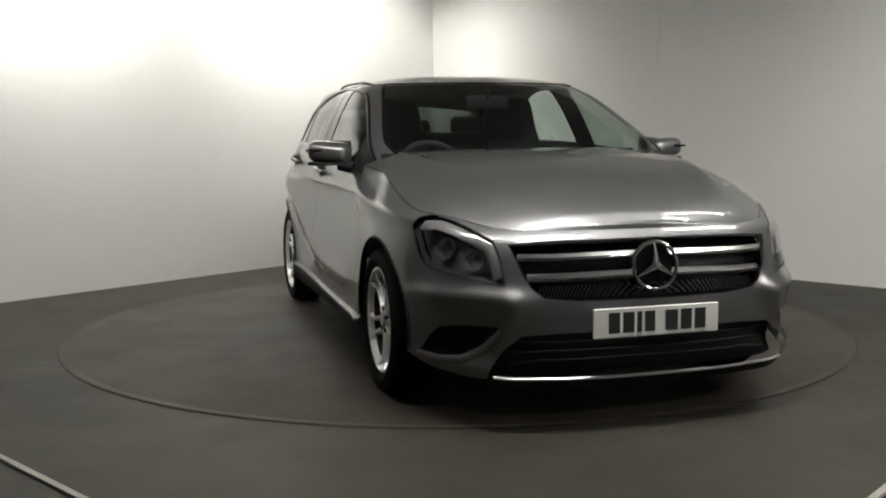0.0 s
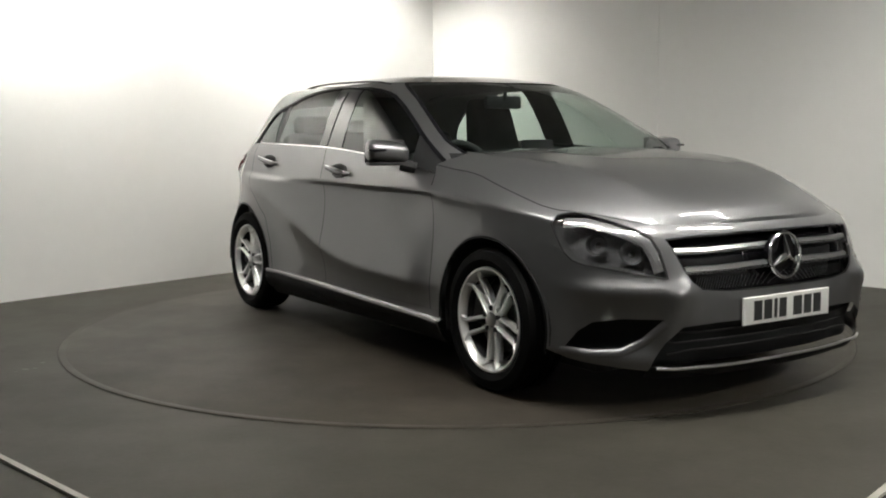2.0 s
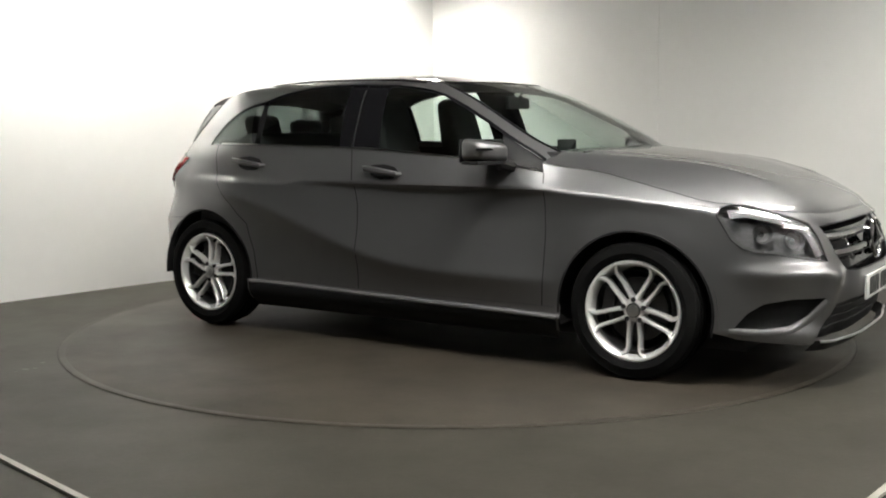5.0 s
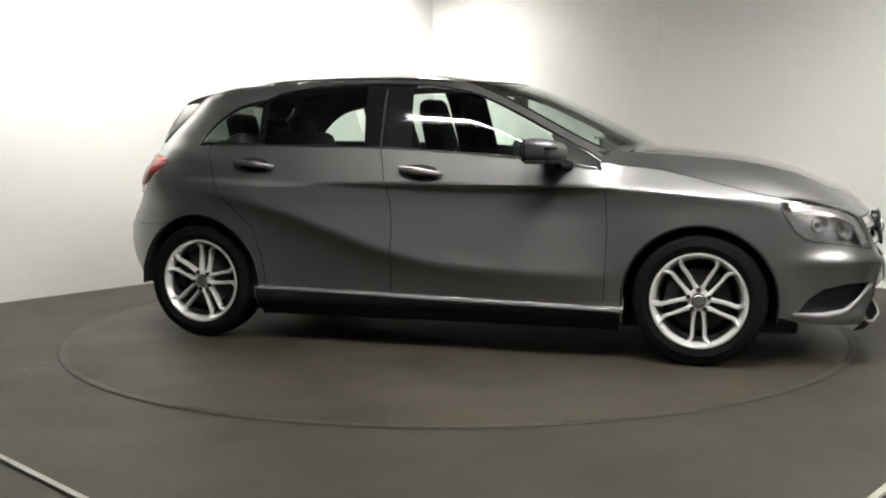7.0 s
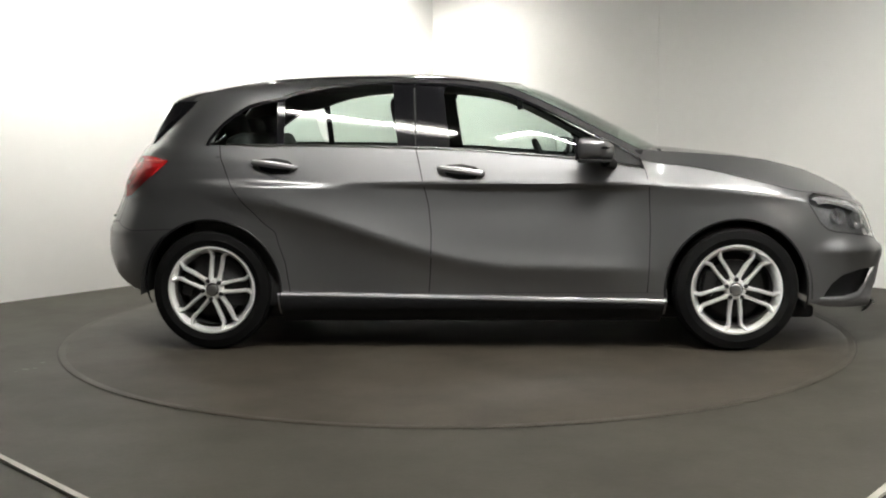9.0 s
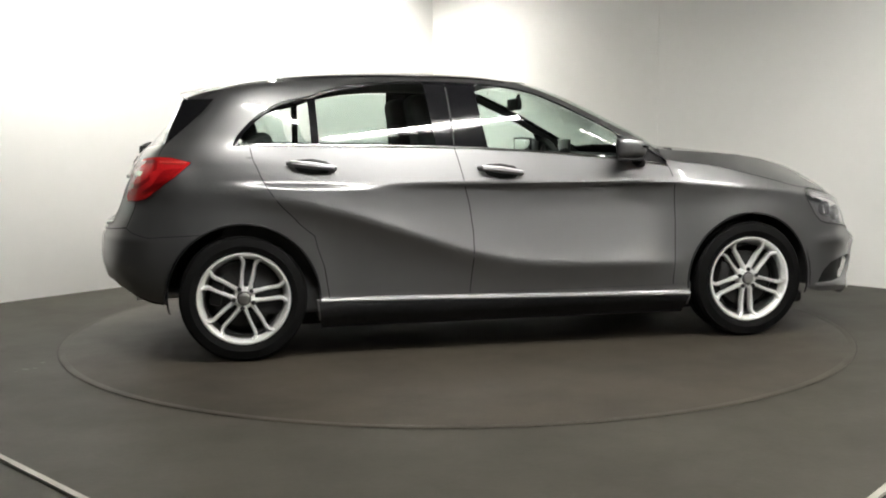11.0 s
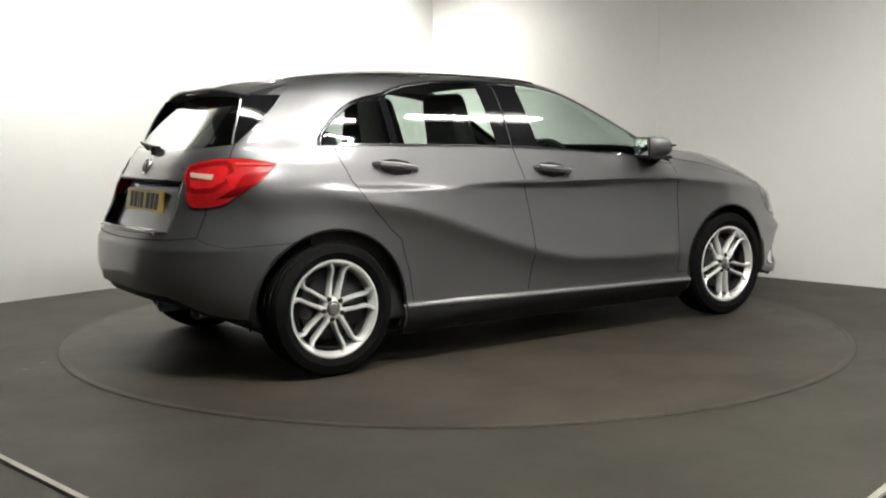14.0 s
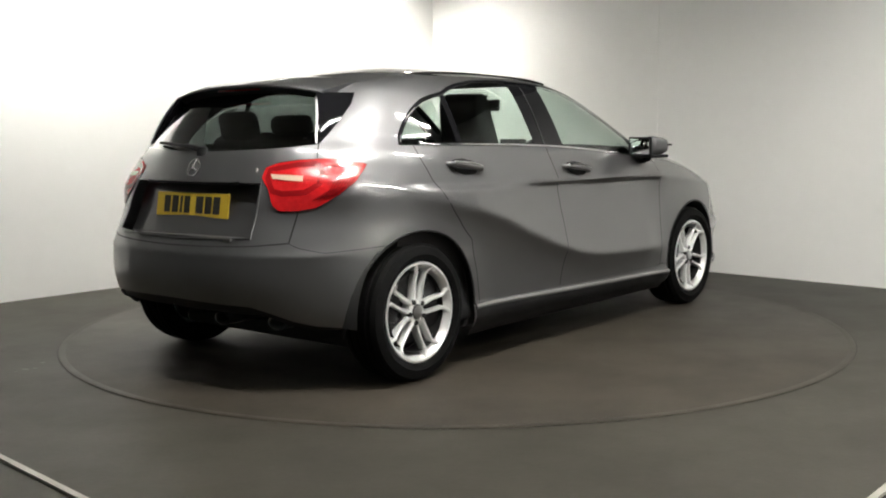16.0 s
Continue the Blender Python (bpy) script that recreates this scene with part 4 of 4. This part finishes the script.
    wiper = part("rear_wiper", tube(bmesh.new(), [(-1.865, .0, 1.052), (-1.862, .10, 1.068), (-1.845, .24, 1.078), (-1.80, .40, 1.085)], [.016, .010, .008, .006]), BLACK, car, "black rear wiper")
    part("wiper_pivot", lathe([(0, 1.03), (.026, 1.03), (.024, 1.07), (0, 1.075)], 16, "z"), BLACK, wiper).matrix_local = pose(-1.862, 0, -.005)

    # mirrors, wipers, aerial
    for side in both:
        bm = box(bmesh.new(), (0, 0, 0), (.15, .215, .125), None, .042, 4)
        for v in bm.verts:
            f = (v.co.x + .075) / .15
            v.co.z *= 1 - .30 * f
            v.co.y *= 1 - .12 * f
            v.co.z += .012 * v.co.y * side / .12
        ob = part("door_mirror", bm, PAINT, car, "grey door mirror with an indicator strip")
        ob.matrix_local = pose(.632, -.945 if side < 0 else .868, 1.028, 0, 0, side * 21)
        part("mirror_pane", box(bmesh.new(), (-.077, 0, .004), (.006, .17, .092), None, .003), MIRROR, ob, "mirror glass")
        part("mirror_rim", box(bmesh.new(), (-.074, 0, .004), (.006, .20, .108), None, .003), BLACK, ob)
        part("indicator", box(bmesh.new(), (.060, side * .015, .012), (.030, .17, .012), pose(0, 0, 0, 0, 0, -side * 6), .004), GLOSS_BLACK, ob, "dark indicator strip")
        part("mirror_underside", box(bmesh.new(), (-.002, 0, -.052), (.13, .19, .018), None, .007), BLACK, ob)
        part("mirror_arm", tube(bmesh.new(), [(.03, -side * .06, -.055), (.05, -side * .13, -.075)], [.032, .028], 10), BLACK, ob)
        bm = bmesh.new()
        y0 = -.05 if side < 0 else -.62
        tube(bm, [(1.03 - .10 * abs(y0 + .55 * f) ** 2 - .05 * f, y0 + .58 * f * (1 if side < 0 else 1), 1.018 + .012 * f) for f in (0, .25, .5, .75, 1)], .008, 6)
        part("wiper", bm, BLACK, car)

    # cabin
    trim = [(s_at(-1.40, .9), .2), (s_at(-1.40, 1.06), 1.05)] + belt_line(-1.3, .9, .012) + [(.95, .2)]
    for side in SIDES:
        part("door_lining", sheet(bmesh.new(), trim, lift=-.05, sides=side, cell=(.08, .08)), CABIN, car)
    part("headliner", cap(bmesh.new(), [(s, z - .012) for s, z in dense(ROOF_EDGE[3:] + [(.05, 1.392), (.26, 1.385)], .08)], lambda x: lerp_table(ROOF_LINE, x) - .025, 2.4, True, across=8), HEADLINER, car)
    part("underbody", box(bmesh.new(), (.15, 0, .17), (3.3, 1.30, .07), None, .02), GAP, car)
    dash = bmesh.new()
    box(dash, (.80, 0, .83), (.50, 1.40, .30), pose(0, 0, 0, 0, 8), .07, 4)
    box(dash, (.62, -.36, .955), (.20, .34, .08), None, .03, 3)
    dash_ob = part("dashboard", dash, CABIN, car, "black dashboard")
    part("display", box(bmesh.new(), (.58, 0, 1.02), (.02, .20, .12), None, .006), GLOSS_BLACK, dash_ob)
    bm = bmesh.new()
    n = 32
    tube(bm, [(0, .185 * math.cos(2 * math.pi * i / n), .185 * math.sin(2 * math.pi * i / n)) for i in range(n + 1)], .017, 8)
    box(bm, (.02, 0, -.01), (.05, .15, .12), None, .03, 3)
    for a in (0, 180, 270):
        a = radians(a)
        tube(bm, [(.02, .06 * math.cos(a), .06 * math.sin(a)), (0, .18 * math.cos(a), .18 * math.sin(a))], .016, 6)
    part("steering_wheel", bm, CABIN, car, "black steering wheel").matrix_local = pose(.42, -.36, .90, 0, -24)
    seat(car, .0, -.36)
    seat(car, .0, .36)
    rear_bench(car, -.86)
    bm = box(bmesh.new(), (.27, 0, 1.285), (.03, .24, .07), None, .012)
    tube(bm, [(.28, 0, 1.30), (.30, 0, 1.345)], .01)
    part("rear_view_mirror", bm, BLACK, car)
    for x in (1.3495, -1.3495):
        for side in both:
            bm = bmesh.new()
            rows = []
            for i in range(21):
                a = math.pi * ((-.04 if x > 0 else -.10) + 1.12 * i / 20)
                rows.append([bm.verts.new((x + .385 * math.cos(a), side * y, .312 + .385 * math.sin(a))) for y in (.50, .84)])
            for p, q in zip(rows, rows[1:]):
                bm.faces.new((p[0], p[1], q[1], q[0]))
            bm.faces.new([r[0] for r in rows])
            part("wheel_arch_liner", bm, GAP, car)
    wheel(car, 1.3495, -.776, -90)
    wheel(car, -1.3495, -.768, 80)
    wheel(car, 1.3495, .776, -60)
    wheel(car, -1.3495, .768, 20)
    return car


# ---- the whole ----
studio()
for row in BATTENS:
    batten(*row)
for fx, fy, size in ((-2.093, -1.134, .018), (-2.056, -1.111, .010), (-2.07, -.983, .014), (-2.12, -1.18, .008)):
    fleck(fx, fy, size)
disc_thing = turntable()
car_thing = build_car()

HEADINGS = ((0, -72.82), (1, -64.69), (2, -56.66), (3, -48.74), (4, -40.93), (5, -33.19), (6, -25.54), (7, -17.94), (8, -10.38), (9, -2.84), (10, 4.7), (11, 12.25), (12, 19.85), (13, 27.52), (14, 35.29), (15, 43.18), (16, 51.24))


def motions():
    """The turntable turns and carries the car round."""
    walk(disc_thing, [(t, pose(0, 0, 0, 0, 0, a)) for t, a in HEADINGS])
    walk(car_thing, [(t, pose(0, 0, 0, 0, 0, a) @ pose(.117, .0735, 0)) for t, a in HEADINGS])


motions()
